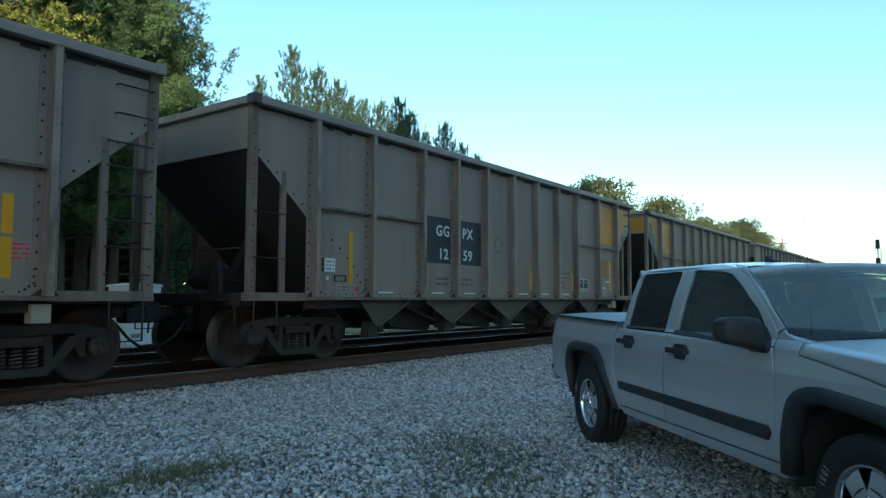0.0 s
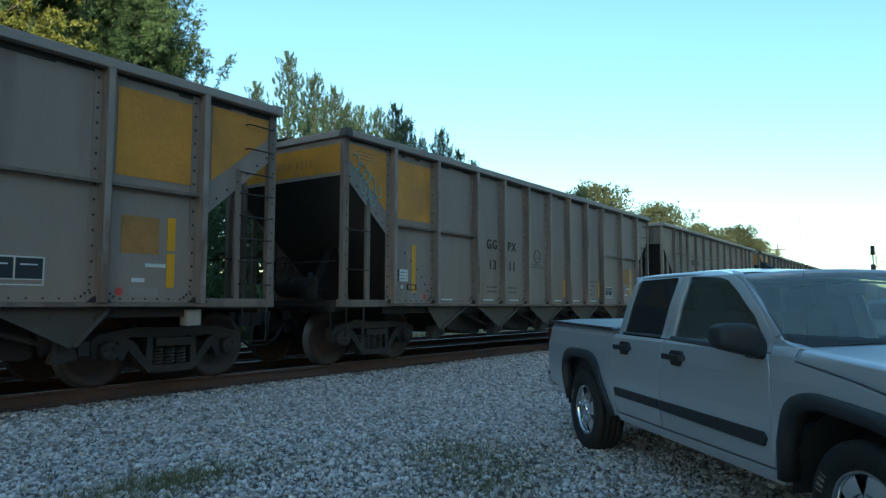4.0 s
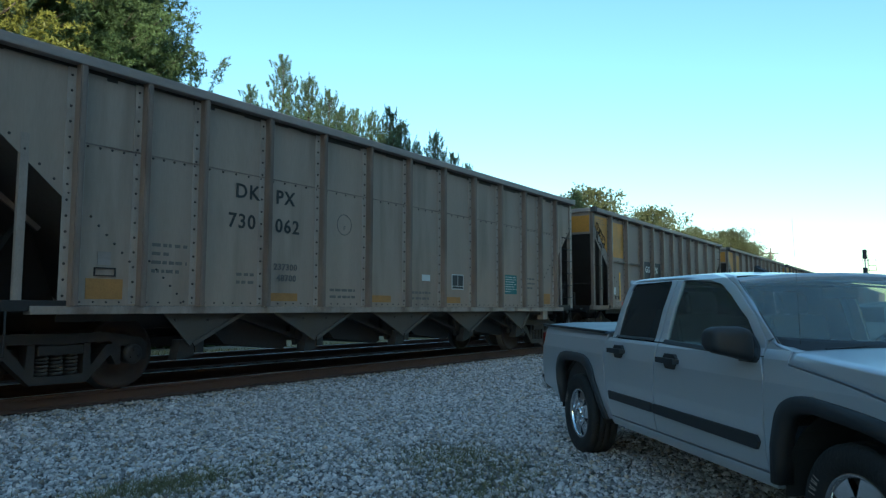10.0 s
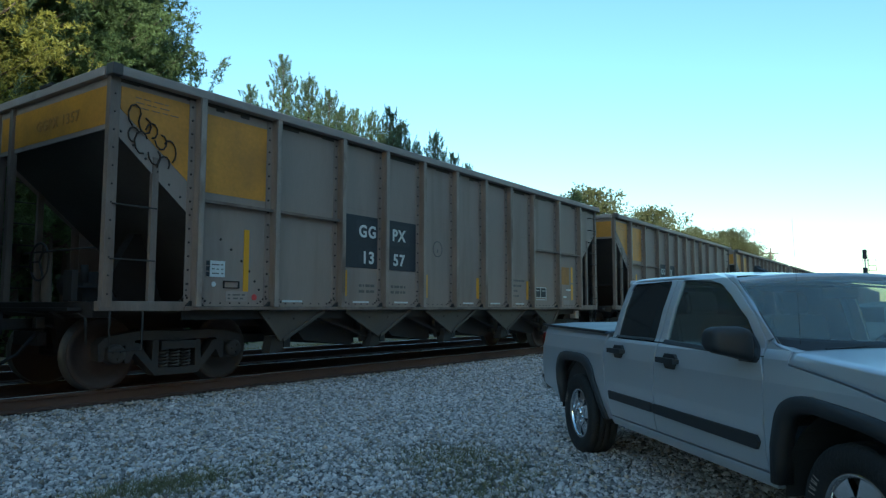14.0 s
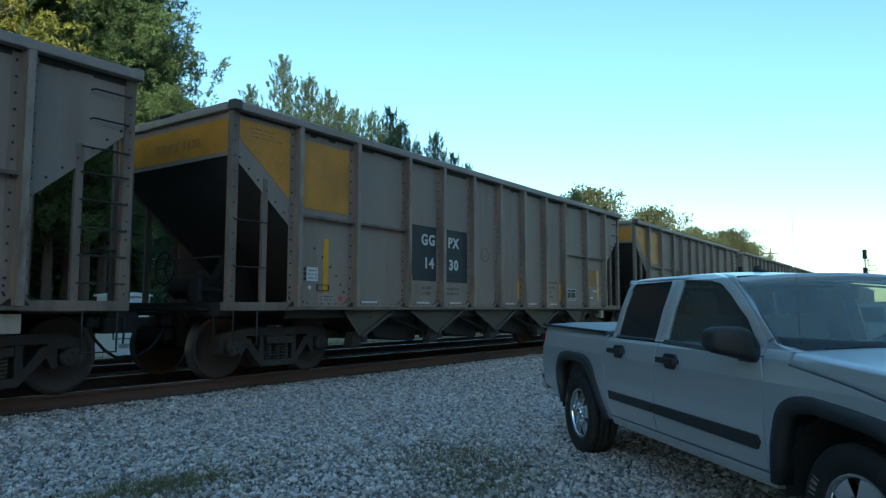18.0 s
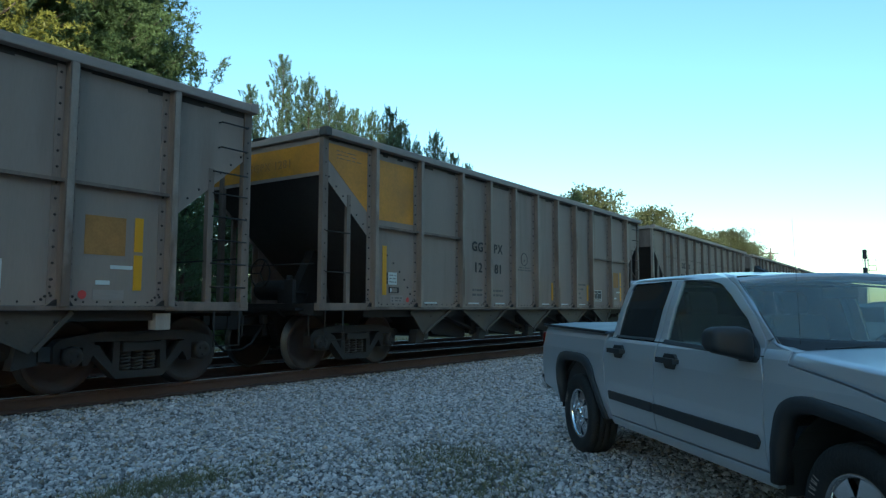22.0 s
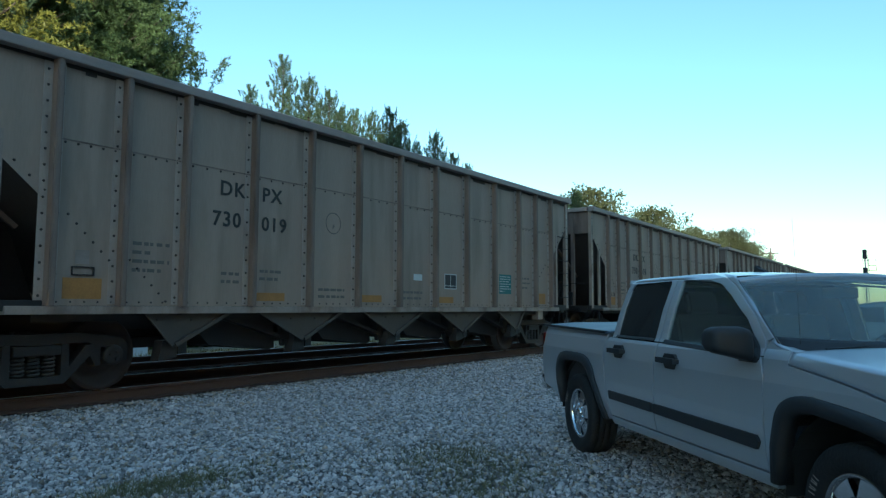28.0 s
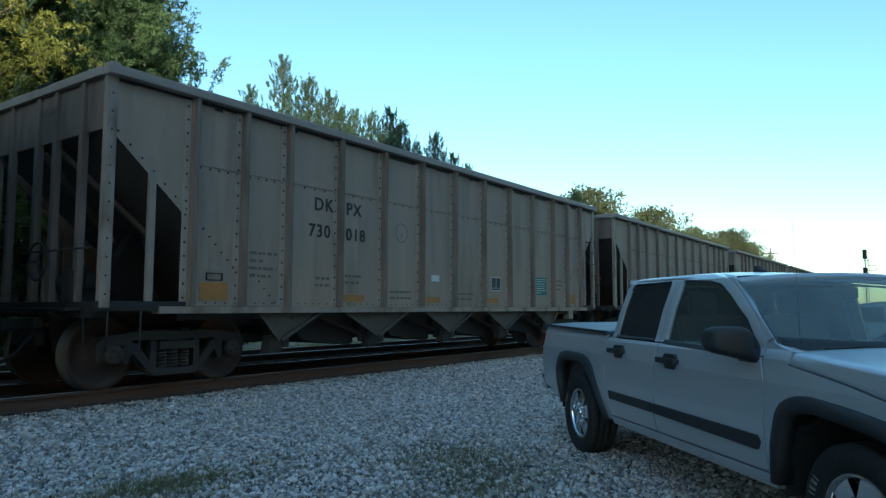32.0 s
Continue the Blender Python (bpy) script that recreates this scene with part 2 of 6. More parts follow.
def side_of_car(car, style):
    """All parts of the side that looks towards -y."""
    g = style == "g"
    ribs = G_RIBS if g else D_RIBS
    paint, rib_m, strip_m = (M["gray"], M["rib"], M["ribflange"]) if g else (M["light"], M["rib"], M["flangepale"])
    made = []
    # side sheets, bay by bay
    for a, b in zip(ribs, ribs[1:]):
        split = 2.47 if g and (b < 4.0 or a > 10.6) else (2.95 if not g else None)
        for z0, z1 in ([(1.06, split), (split, 3.84)] if split else [(1.06, 3.84)]):
            dy = 0.006 if (split and z0 == 1.06 and not g) else 0.0
            bm = boxm(a + 0.002, b - 0.002, -SIDE - dy, -SIDE + 0.02, z0 + 0.002, z1 - 0.002)
            n = max(3, int((b - a) / 0.16)) if z0 == 1.06 else 0
            for i in range(n):
                knob(bm, a + 0.1 + (b - a - 0.2) * i / (n - 1), -SIDE - dy, 1.105, 0.013, 0.012, 6, 1)
            made.append(part("side_panel", bm, [paint, M["rivet"]], car))
        if split and g:
            bm = prism(bmesh.new(), [(a + 0.04, split - 0.02), (b - 0.02, split - 0.02), (b - 0.02, split + 0.02), (a + 0.04, split + 0.02)], -SIDE - 0.08, -SIDE)
            made.append(part("stiffener", bm, rib_m, car))
        elif split:
            bm = box(bmesh.new(), a + 0.05, b - 0.05, -SIDE - 0.012, -SIDE, split - 0.009, split + 0.009)
            for i in range(5):
                knob(bm, a + 0.12 + (b - a - 0.24) * i / 4, -SIDE - 0.006, split - 0.03, 0.017, 0.012, 6, 1)
            made.append(part("seam_strip", bm, [M["rib"], M["rivet"]], car))
        else:
            z = 2.74 + 0.02 * math.sin(a * 3)
            bm = beam(bmesh.new(), (a + 0.1, -SIDE - 0.001, z), ((a + b) / 2, -SIDE - 0.001, z - 0.012), 0.008, 0.006)
            beam(bm, ((a + b) / 2, -SIDE - 0.001, z - 0.012), (b - 0.16, -SIDE - 0.001, z - 0.004), 0.007, 0.006)
            made.append(part("weld_seam", bm, M["ribflange"], car))
    # gusset sheets at the ends
    for m in (0, 1):
        X = (lambda x: LENGTH - x) if m else (lambda x: x)
        r0 = LENGTH - ribs[-1] if m else ribs[0]
        pts = [(X(0.02), 3.84), (X(r0), 3.84), (X(r0), 2.22), (X(0.02), 3.24)]
        made.append(part("gusset_sheet", prism(bmesh.new(), pts, -SIDE, -SIDE + 0.02), paint, car))
        bm = prism(bmesh.new(), [(X(0.04), 3.34), (X(r0), 2.36), (X(r0), 2.16), (X(0.04), 3.16)], -SIDE - 0.004, -SIDE)
        for i in range(7):
            k = (i + 0.5) / 7
            knob(bm, X(0.04 + (r0 - 0.04) * k), -SIDE - 0.004, 3.25 - 0.98 * k, 0.018, 0.014, 6, 1)
        made.append(part("slope_flange", bm, [paint, M["rivet"]], car))
    # ribs with their bolted flanges
    for i, x in enumerate(ribs):
        w, deep = (0.125, 0.118) if g else (0.10, 0.108)
        bm = bmesh.new()
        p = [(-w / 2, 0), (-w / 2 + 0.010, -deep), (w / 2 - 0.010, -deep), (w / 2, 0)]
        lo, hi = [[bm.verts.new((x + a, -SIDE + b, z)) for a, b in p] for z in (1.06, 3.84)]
        # grey cars: pale front, darker sides, so the paint carries the rib's shading
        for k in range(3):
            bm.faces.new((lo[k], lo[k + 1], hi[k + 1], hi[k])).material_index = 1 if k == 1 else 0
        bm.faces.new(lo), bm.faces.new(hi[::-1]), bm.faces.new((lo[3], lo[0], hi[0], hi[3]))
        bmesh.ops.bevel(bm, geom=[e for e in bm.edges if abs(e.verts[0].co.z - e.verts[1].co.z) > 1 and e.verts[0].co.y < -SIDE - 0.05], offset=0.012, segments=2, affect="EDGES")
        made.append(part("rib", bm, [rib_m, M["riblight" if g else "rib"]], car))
        if g:
            made.append(part("rib_foot", prism(bmesh.new(), [(x - 0.15, 1.06), (x + 0.13, 1.06), (x + 0.075, 1.13), (x - 0.075, 1.13)], -SIDE - 0.05, -SIDE - 0.003), M["under"], car))
        bm = rivet_strip(x - w / 2 - 0.095, x - w / 2, 1.08, 3.80, -SIDE, 0.17)
        for s in ((-1, 1) if g else ()):
            for dx, z in ((0.105, 1.20), (0.105, 1.27), (0.105, 1.35), (0.15, 1.165), (0.19, 1.13)):
                knob(bm, x + s * dx - 0.02, -SIDE - 0.008, z, 0.018, 0.014, 6, 1)
        made.append(part("rib_flange", bm, [strip_m, M["rivet"]], car))
        if g:
            made.append(part("rib_flange", rivet_strip(x + w / 2, x + w / 2 + 0.055, 1.08, 3.80, -SIDE, 0.17), [strip_m, M["rivet"]], car))
        else:
            made.append(part("rib_flange", rivet_strip(x + w / 2, x + w / 2 + 0.04, 1.08, 3.80, -SIDE, 0.6), [strip_m, M["rivet"]], car))
    # ragged dark strips just below the top chord
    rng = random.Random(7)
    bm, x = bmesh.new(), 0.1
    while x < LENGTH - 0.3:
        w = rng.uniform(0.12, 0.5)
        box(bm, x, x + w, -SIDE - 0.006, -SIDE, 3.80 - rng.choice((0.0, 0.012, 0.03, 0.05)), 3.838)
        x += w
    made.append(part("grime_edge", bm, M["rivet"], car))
    # top chord and side sill
    made.append(part("top_chord", boxm(-0.06, LENGTH + 0.06, -SIDE - 0.125, -SIDE + 0.05, 3.835, 3.955, 0.015), M["chord"], car))
    made.append(part("side_sill", boxm(ribs[0] - (0.16 if g else 0.44), ribs[-1] + (0.16 if g else 0.44), -SIDE - 0.05, -SIDE + 0.12, 1.01 if g else 0.965, 1.058, 0.008), M["rib" if g else "riblight"], car))
    made.append(part("sill_web", boxm(ribs[0] - 0.1, ribs[-1] + 0.1, -SIDE + 0.10, -SIDE + 0.12, 0.88, 1.0), M["under"], car))
    # corner posts, intermediate posts, ladders
    for m in (0, 1):
        X = (lambda x: LENGTH - x) if m else (lambda x: x)
        bm = boxm(X(-0.04), X(0.09), -SIDE - 0.03, -SIDE + 0.06, 1.04, 3.84, 0.008)
        for i in range(12):
            knob(bm, X(0.025), -SIDE - 0.03, 1.2 + 0.22 * i, 0.014, 0.012, 6, 1)
        made.append(part("corner_post", bm, [M["rib" if g else "riblight"], M["rivet"]], car))
        made.append(part("ladder_post", boxm(X(0.56), X(0.65), -SIDE - 0.01, -SIDE + 0.05, 1.06, 2.82 + 0.12, 0.006), M["rib" if g else "riblight"], car))
        rungs = (1.32, 1.64, 1.96, 2.28, 2.60, 2.90) if m else ((1.62, 2.28) if g else ())
        for z in rungs:
            bm = tube(bmesh.new(), [(X(0.03), -SIDE - 0.05, z), (X(0.61), -SIDE - 0.05, z)], 0.011, 6)
            made.append(part("rung", bm, M["under"], car))
        if m and g:
            for z in (3.25, 3.6):
                bm = tube(bmesh.new(), [(X(0.06), -SIDE - 0.03, z), (X(0.06), -SIDE - 0.07, z), (X(0.5), -SIDE - 0.07, z), (X(0.5), -SIDE, z)], 0.011, 6)
                made.append(part("grab_iron", bm, M["under"], car))
        made.append(part("platform_sill", boxm(X(-0.06), X((LENGTH - ribs[-1] if m else ribs[0]) - 0.05), -SIDE - 0.02, -SIDE + 0.1, 1.0, 1.12, 0.008), M["rib" if g else "under"], car))
        bm = tube(bmesh.new(), [(X(0.08), -SIDE - 0.01, 1.0), (X(0.08), -SIDE - 0.01, 0.52), (X(0.5), -SIDE - 0.01, 0.52), (X(0.5), -SIDE - 0.01, 1.0)], 0.014, 6)
        made.append(part("sill_step", bm, M["under"], car))
    # discharge hoods below the sill
    for i in range(5):
        x = 7.3 + (i - 2) * 2.25
        l, r = (0.42 if i == 0 else 0.88), (0.42 if i == 4 else 0.88)
        bm = prism(bmesh.new(), [(x - l, 1.0), (x + r, 1.0), (x + 0.02, 0.56), (x - 0.02, 0.56)], -SIDE + 0.06, -SIDE + 0.08)
        for s, e in ((-1, l), (1, r)):
            beam(bm, (x + s * 0.02, -SIDE + 0.04, 0.56), (x + s * e, -SIDE + 0.04, 0.99), 0.05, 0.03, (0, 1, 0))
        for k in (-0.25, 0.25):
            knob(bm, x + k, -SIDE + 0.06, 0.88, 0.022, 0.012, 6, 1)
        made.append(part("hopper_hood", bm, [M["hopper"], M["rivet"]], car))
        bm = prism(bmesh.new(), [(x - 0.17, 0.36), (x + 0.10, 0.40), (x + 0.08, 0.62), (x - 0.12, 0.62)], -SIDE + 0.12, -SIDE + 0.3)
        box(bm, x + 0.11, x + 0.24, -SIDE + 0.12, -SIDE + 0.34, 0.44, 0.60)
        made.append(part("door_hinge", bm, M["under"], car))
    # a small pale box by the rear bogie
    made.append(part("retainer_box", boxm(*((13.26, 13.47) if g else (12.88, 13.13)), -SIDE + 0.03, -SIDE + 0.2, 0.76, 0.97, 0.01), M["flangepale"], car, "dusty pale metal box"))
    return made


def bogie(car, x0, x1, first):
    """Two axles, their side frames and springs; returns the wheelsets."""
    xm, h = (x0 + x1) / 2, (x1 - x0) / 2
    sets = []
    for x in (x0, x1):
        if first.get("axle") is None:
            bm = tube(bmesh.new(), [(0, -1.06, 0), (0, 1.06, 0)], 0.085, 14)
            first["axle"] = part("wheelset", bm, M["under"], car)
            axle = first["axle"]
            prof = [(0.10, -0.085), (0.13, -0.085), (0.19, -0.03), (0.34, -0.035), (0.39, -0.075), (0.452, -0.078), (0.457, -0.07), (0.462, 0.035), (0.487, 0.05), (0.487, 0.07), (0.45, 0.075), (0.39, 0.06), (0.2, 0.03), (0.1, 0.05)]
            bm = lathe(bmesh.new(), prof, 40, "y", [0, 0, 0, 0, 0, 0, 1, 1, 1, 1, 0, 0, 0])
            first["wheel"] = part("wheel", bm, [M["wheel"], M["tread"]], axle)
            first["wheel"].location = (0, -0.735, 0)
            w2 = again(first["wheel"], (0, 0.735, 0), axle, math.pi)
            bm = lathe(bmesh.new(), [(0.125, 0.1), (0.125, -0.06), (0.11, -0.085), (0.07, -0.09)], 20, "y")
            for k in range(3):
                a = math.tau * k / 3
                tube(bm, [(0.055 * math.cos(a), -0.085, 0.055 * math.sin(a)), (0.055 * math.cos(a), -0.115, 0.055 * math.sin(a))], 0.022, 6)
            first["cap"] = part("bearing_cap", bm, M["truck"], axle)
            first["cap"].location = (0, -1.08, 0)
            again(first["cap"], (0, 1.08, 0), axle, math.pi)
        else:
            axle = again(first["axle"], (0, 0, 0), car)
            for k in ("wheel", "cap"):
                y = 0.735 if k == "wheel" else 1.08
                again(first[k], (0, -y, 0), axle)
                again(first[k], (0, y, 0), axle, math.pi)
        axle.location = (x, 0, WHEEL_R)
        sets.append(axle)
    if "frame" not in first:
        bm = bmesh.new()
        y0, y1 = -0.09, 0.09
        # the upper arm and pedestal, the tension arm, the column and the spring seat
        for s in (-1, 1):
            def poly(p):
                prism(bm, [(s * a, z) for a, z in p], y0, y1)
            poly([(0, 0.60), (0, 0.73), (0.52, 0.74), (0.82, 0.70), (1.02, 0.66), (1.10, 0.58), (1.09, 0.38), (1.02, 0.38), (1.01, 0.55), (0.72, 0.56), (0.60, 0.62), (0.28, 0.62)])
            poly([(0.75, 0.56), (0.75, 0.34), (0.69, 0.33), (0.62, 0.46), (0.36, 0.19), (0.30, 0.24), (0.56, 0.58), (0.66, 0.60)])
            poly([(0.28, 0.61), (0.28, 0.24), (0.36, 0.20), (0.38, 0.26), (0.36, 0.61)])
            poly([(0, 0.15), (0.32, 0.15), (0.37, 0.20), (0.29, 0.25), (0, 0.24)])
        first["frame"] = part("side_frame", bm, M["truck"], car)
        first["frame"].location = (xm, -1.0, 0)
        bm = bmesh.new()
        pts = []
        for i in range(61):
            a = math.tau * i / 10
            pts.append((0.06 * math.cos(a), 0.06 * math.sin(a), 0.24 + 0.26 * i / 60))
        tube(bm, pts, 0.016, 5)
        first["spring"] = part("spring", bm, M["spring"], car, "dusty steel coil spring")
        first["spring"].location = (xm, -1.02, 0)
        first["bolster"] = part("bolster", boxm(-0.26, 0.26, -1.13, 1.13, 0.49, 0.60, 0.015), M["truck"], car)
        first["bolster"].location = (xm, 0, 0)
        bm = boxm(-0.07, 0.07, -0.95, 0.95, 0.34, 0.42, 0.01)
        for y in (-0.735, 0.735):
            box(bm, -0.1, 0.1, y - 0.05, y + 0.05, 0.28, 0.55)
        first["brake"] = part("brake_beam", bm, M["under"], car)
        first["brake"].location = (xm - h + 0.52, 0, 0)
        again(first["brake"], (xm + h - 0.52, 0, 0), car)
        again(first["frame"], (xm, 1.0, 0), car)
    else:
        again(first["frame"], (xm, -1.0, 0), car), again(first["frame"], (xm, 1.0, 0), car)
        again(first["spring"], (xm, -1.02, 0), car)
        again(first["bolster"], (xm, 0, 0), car)
        again(first["brake"], (xm - h + 0.52, 0, 0), car), again(first["brake"], (xm + h - 0.52, 0, 0), car)
    for y in (-1.02, 1.02):
        for d in (-0.17, 0.17):
            again(first["spring"], (xm + d, y, 0), car)
    again(first["spring"], (xm, 1.02, 0), car)
    return sets


def hopper_car(style):
    """A whole car with no markings."""
    g = style == "g"
    car = new("hopper_car")
    made = side_of_car(car, style)
    for o in made:
        again(o, (LENGTH, 0, 0), car, math.pi)
    end_m = M["rib"]
    for m in (0, 1):
        X = (lambda x: LENGTH - x) if m else (lambda x: x)
        part("slope_sheet", prism(bmesh.new(), [(X(0.03), 3.24), (X(0.06), 3.24), (X(2.66), 1.0), (X(2.63), 1.0)], -SIDE + 0.03, SIDE - 0.03), M["slope"], car, "soot-black slope sheet")
        part("end_sheet", boxm(X(0.0), X(0.025), -SIDE + 0.03, SIDE - 0.03, 3.2, 3.84), M["gray" if g else "rib"], car)
        part("top_chord", boxm(X(-0.08), X(0.07), -SIDE + 0.055, SIDE - 0.055, 3.837, 3.953, 0.015), M["chord"], car)
        bm = boxm(X(-0.09), X(0.05), -0.16, 0.16, 3.94, 3.99, 0.01)
        part("chord_cap", bm, M["under"], car)
        for y in ((1.05,) if g else (-0.95, -0.28, 0.2, 0.95)):
            part("end_post", boxm(X(-0.045), X(0.04), y - 0.05, y + 0.05, 1.05, 3.84, 0.006), end_m, car)
        if not g:
            for s in (-1, 1):
                part("end_brace", beam(bmesh.new(), (X(0.06), s * 0.2, 3.1), (X(1.25), s * 0.5, 2.0), 0.09, 0.06), end_m, car)
        for s in (-1, 1):
            part("corner_cap", boxm(X(-0.075), X(0.06), s * (SIDE + 0.13), s * (SIDE - 0.03), 3.83, 3.972, 0.012), M["slope" if g and not m else "chord"], car, "black corner cap" if g and not m else "dusty corner cap")
        part("end_sill", boxm(X(-0.07), X(0.14), -SIDE + 0.11, SIDE - 0.11, 0.92, 1.11, 0.01), M["under"], car)
        part("bolster_plate", boxm(X(0.15), X(2.6), -SIDE + 0.12, SIDE - 0.12, 0.97, 1.02), M["under"], car)
        part("shear_plate", prism(bmesh.new(), [(X(0.6), 1.02), (X(1.7), 1.02), (X(1.3), 2.1), (X(1.2), 2.1)], -0.1, 0.1), M["under"], car)
        # coupler, hose, uncoupling lever
        bm = boxm(X(0.0), X(-0.52), -0.07, 0.07, 0.76, 0.90, 0.01)
        box(bm, min(X(-0.5), X(-0.76)), max(X(-0.5), X(-0.76)), -0.15, 0.15, 0.68, 0.98)
        bmesh.ops.bevel(bm, geom=[e for e in bm.edges if e.calc_length() > 0.2], offset=0.02, segments=2, affect="EDGES")
        part("coupler", bm, M["under"], car)
        hose = [(X(0.0), -0.3, 0.85), (X(-0.2), -0.34, 0.72), (X(-0.42), -0.36, 0.47), (X(-0.6), -0.33, 0.36), (X(-0.76), -0.28, 0.36)]
        part("air_hose", tube(bmesh.new(), hose, 0.022, 8), M["pipe"], car, "black rubber air hose")
        lever = [(X(-0.1), -1.35, 0.6), (X(-0.12), -1.35, 0.92), (X(-0.13), -1.2, 0.97), (X(-0.2), -0.3, 0.97), (X(-0.45), -0.1, 0.98)]
        part("uncoupling_lever", tube(bmesh.new(), lever, 0.014, 6), M["under"], car)
        # brake pipe, angle cock and safety chain about the coupler; a walkway board on the end sill
        part("brake_pipe", tube(bmesh.new(), [(X(0.3), -0.36, 0.66), (X(-0.02), -0.36, 0.80), (X(-0.16), -0.36, 0.84)], 0.028, 8), M["under"], car)
        part("angle_cock", boxm(X(-0.13), X(-0.24), -0.41, -0.31, 0.78, 0.92, 0.012), M["truck"], car)
        part("walkway_board", boxm(X(-0.26), X(-0.08), -1.2, 1.2, 1.0, 1.04, 0.005), M["under"], car)
        for y in (-0.75, 0.75):
            part("board_bracket", beam(bmesh.new(), (X(-0.07), y, 0.90), (X(-0.24), y, 1.0), 0.05, 0.03), M["under"], car)
        part("coupler_carrier", boxm(X(-0.05), X(-0.18), -0.32, 0.32, 0.56, 0.74, 0.015), M["under"], car)
        part("draft_plate", prism(bmesh.new(), [(X(-0.05), 0.92), (X(0.55), 0.92), (X(0.45), 0.48), (X(0.05), 0.48)], -0.45, -0.30), M["under"], car)
        part("end_grab", tube(bmesh.new(), [(X(-0.06), -1.4, 1.75), (X(-0.1), -1.4, 1.75), (X(-0.1), 0.3, 1.75), (X(-0.06), 0.3, 1.75)], 0.012, 6), M["under"], car)
    # brake gear on the leading platform
    bm = lathe(bmesh.new(), [(0.02, -0.42), (0.16, -0.40), (0.185, -0.34), (0.185, 0.34), (0.16, 0.40), (0.02, 0.42)], 18, "y")
    r = part("air_reservoir", bm, M["under"], car)
    r.location = (0.75, 0.45, 1.36)
    bm = box(bmesh.new(), 0.25, 0.5, -0.55, -0.2, 1.12, 1.36)
    tube(bm, [(0.35, -0.38, 1.36), (0.35, -0.38, 1.6)], 0.05, 10)
    tube(bm, [(0.1, -0.6, 1.3), (0.6, -0.6, 1.3), (0.9, -0.2, 1.2)], 0.02, 6)
    part("control_valve", bm, M["under"], car)
    part("brake_stand", boxm(-0.1, -0.02, -0.95, -0.75, 1.12, 1.5, 0.01), M["under"], car)
    bm = tube(bmesh.new(), [(-0.14, -0.2 + 0.24 * math.cos(math.tau * k / 20), 1.62 + 0.24 * math.sin(math.tau * k / 20)) for k in range(21)], 0.014, 6)
    for k in range(3):
        beam(bm, (-0.14, -0.2, 1.62), (-0.14, -0.2 + 0.24 * math.cos(math.tau * k / 3), 1.62 + 0.24 * math.sin(math.tau * k / 3)), 0.02, 0.015, (1, 0, 0))
    part("hand_brake_wheel", bm, M["under"], car)
    # centre sill, discharge beam and doors
    part("centre_sill", boxm(0.05, LENGTH - 0.05, -0.24, 0.24, 0.74, 1.0, 0.01), M["under"], car)
    part("operating_beam", boxm(2.9, 11.7, -0.2, 0.2, 0.47, 0.62, 0.01), M["under"], car)
    for i in range(4):
        xl, xr = 7.3 + (i - 2) * 2.25, 7.3 + (i - 1) * 2.25
        bm = prism(bmesh.new(), [(xl + 0.30, 0.98), (xr - 0.28, 0.98), (xr - 0.26, 0.44), (xr - 0.36, 0.40), (xl + 0.80, 0.52), (xl + 0.62, 0.70)], -SIDE + 0.42, SIDE - 0.42)
        beam(bm, (xl + 0.72, -SIDE + 0.30, 0.97), (xr - 0.14, -SIDE + 0.30, 0.56), 0.05, 0.16, (0, 1, 0))
        part("discharge_door", bm, M["under"], car)
        bm = prism(bmesh.new(), [(xr - 0.30, 0.80), (xr - 0.10, 0.80), (xr - 0.10, 0.50), (xr - 0.24, 0.46)], -SIDE + 0.24, -SIDE + 0.32)
        part("discharge_chute", bm, M["under"], car)
    first = {}
    bogie(car, AXLES[0], AXLES[1], first)
    bogie(car, AXLES[2], AXLES[3], first)
    return car


def plate(car, x0, x1, z0, z1, m, name="label", proud=0.004, label=""):
    if name == "print_bar" and x1 - x0 > 0.15:
        # a worn line of print: short bars as long as its words
        o, x, rng = None, x0, random.Random(int(x0 * 97 + z0 * 1013))
        while x < x1 - 0.02:
            w = min(rng.uniform(0.03, 0.14), x1 - x)
            o = part(name, boxm(x, x + w, -SIDE - proud - 0.002, -SIDE - 0.0005, z0, z1), m, car, label)
            x += w + rng.uniform(0.018, 0.05)
        return o
    return part(name, boxm(x0, x1, -SIDE - proud - 0.002, -SIDE - 0.0005, z0, z1), m, car, label)


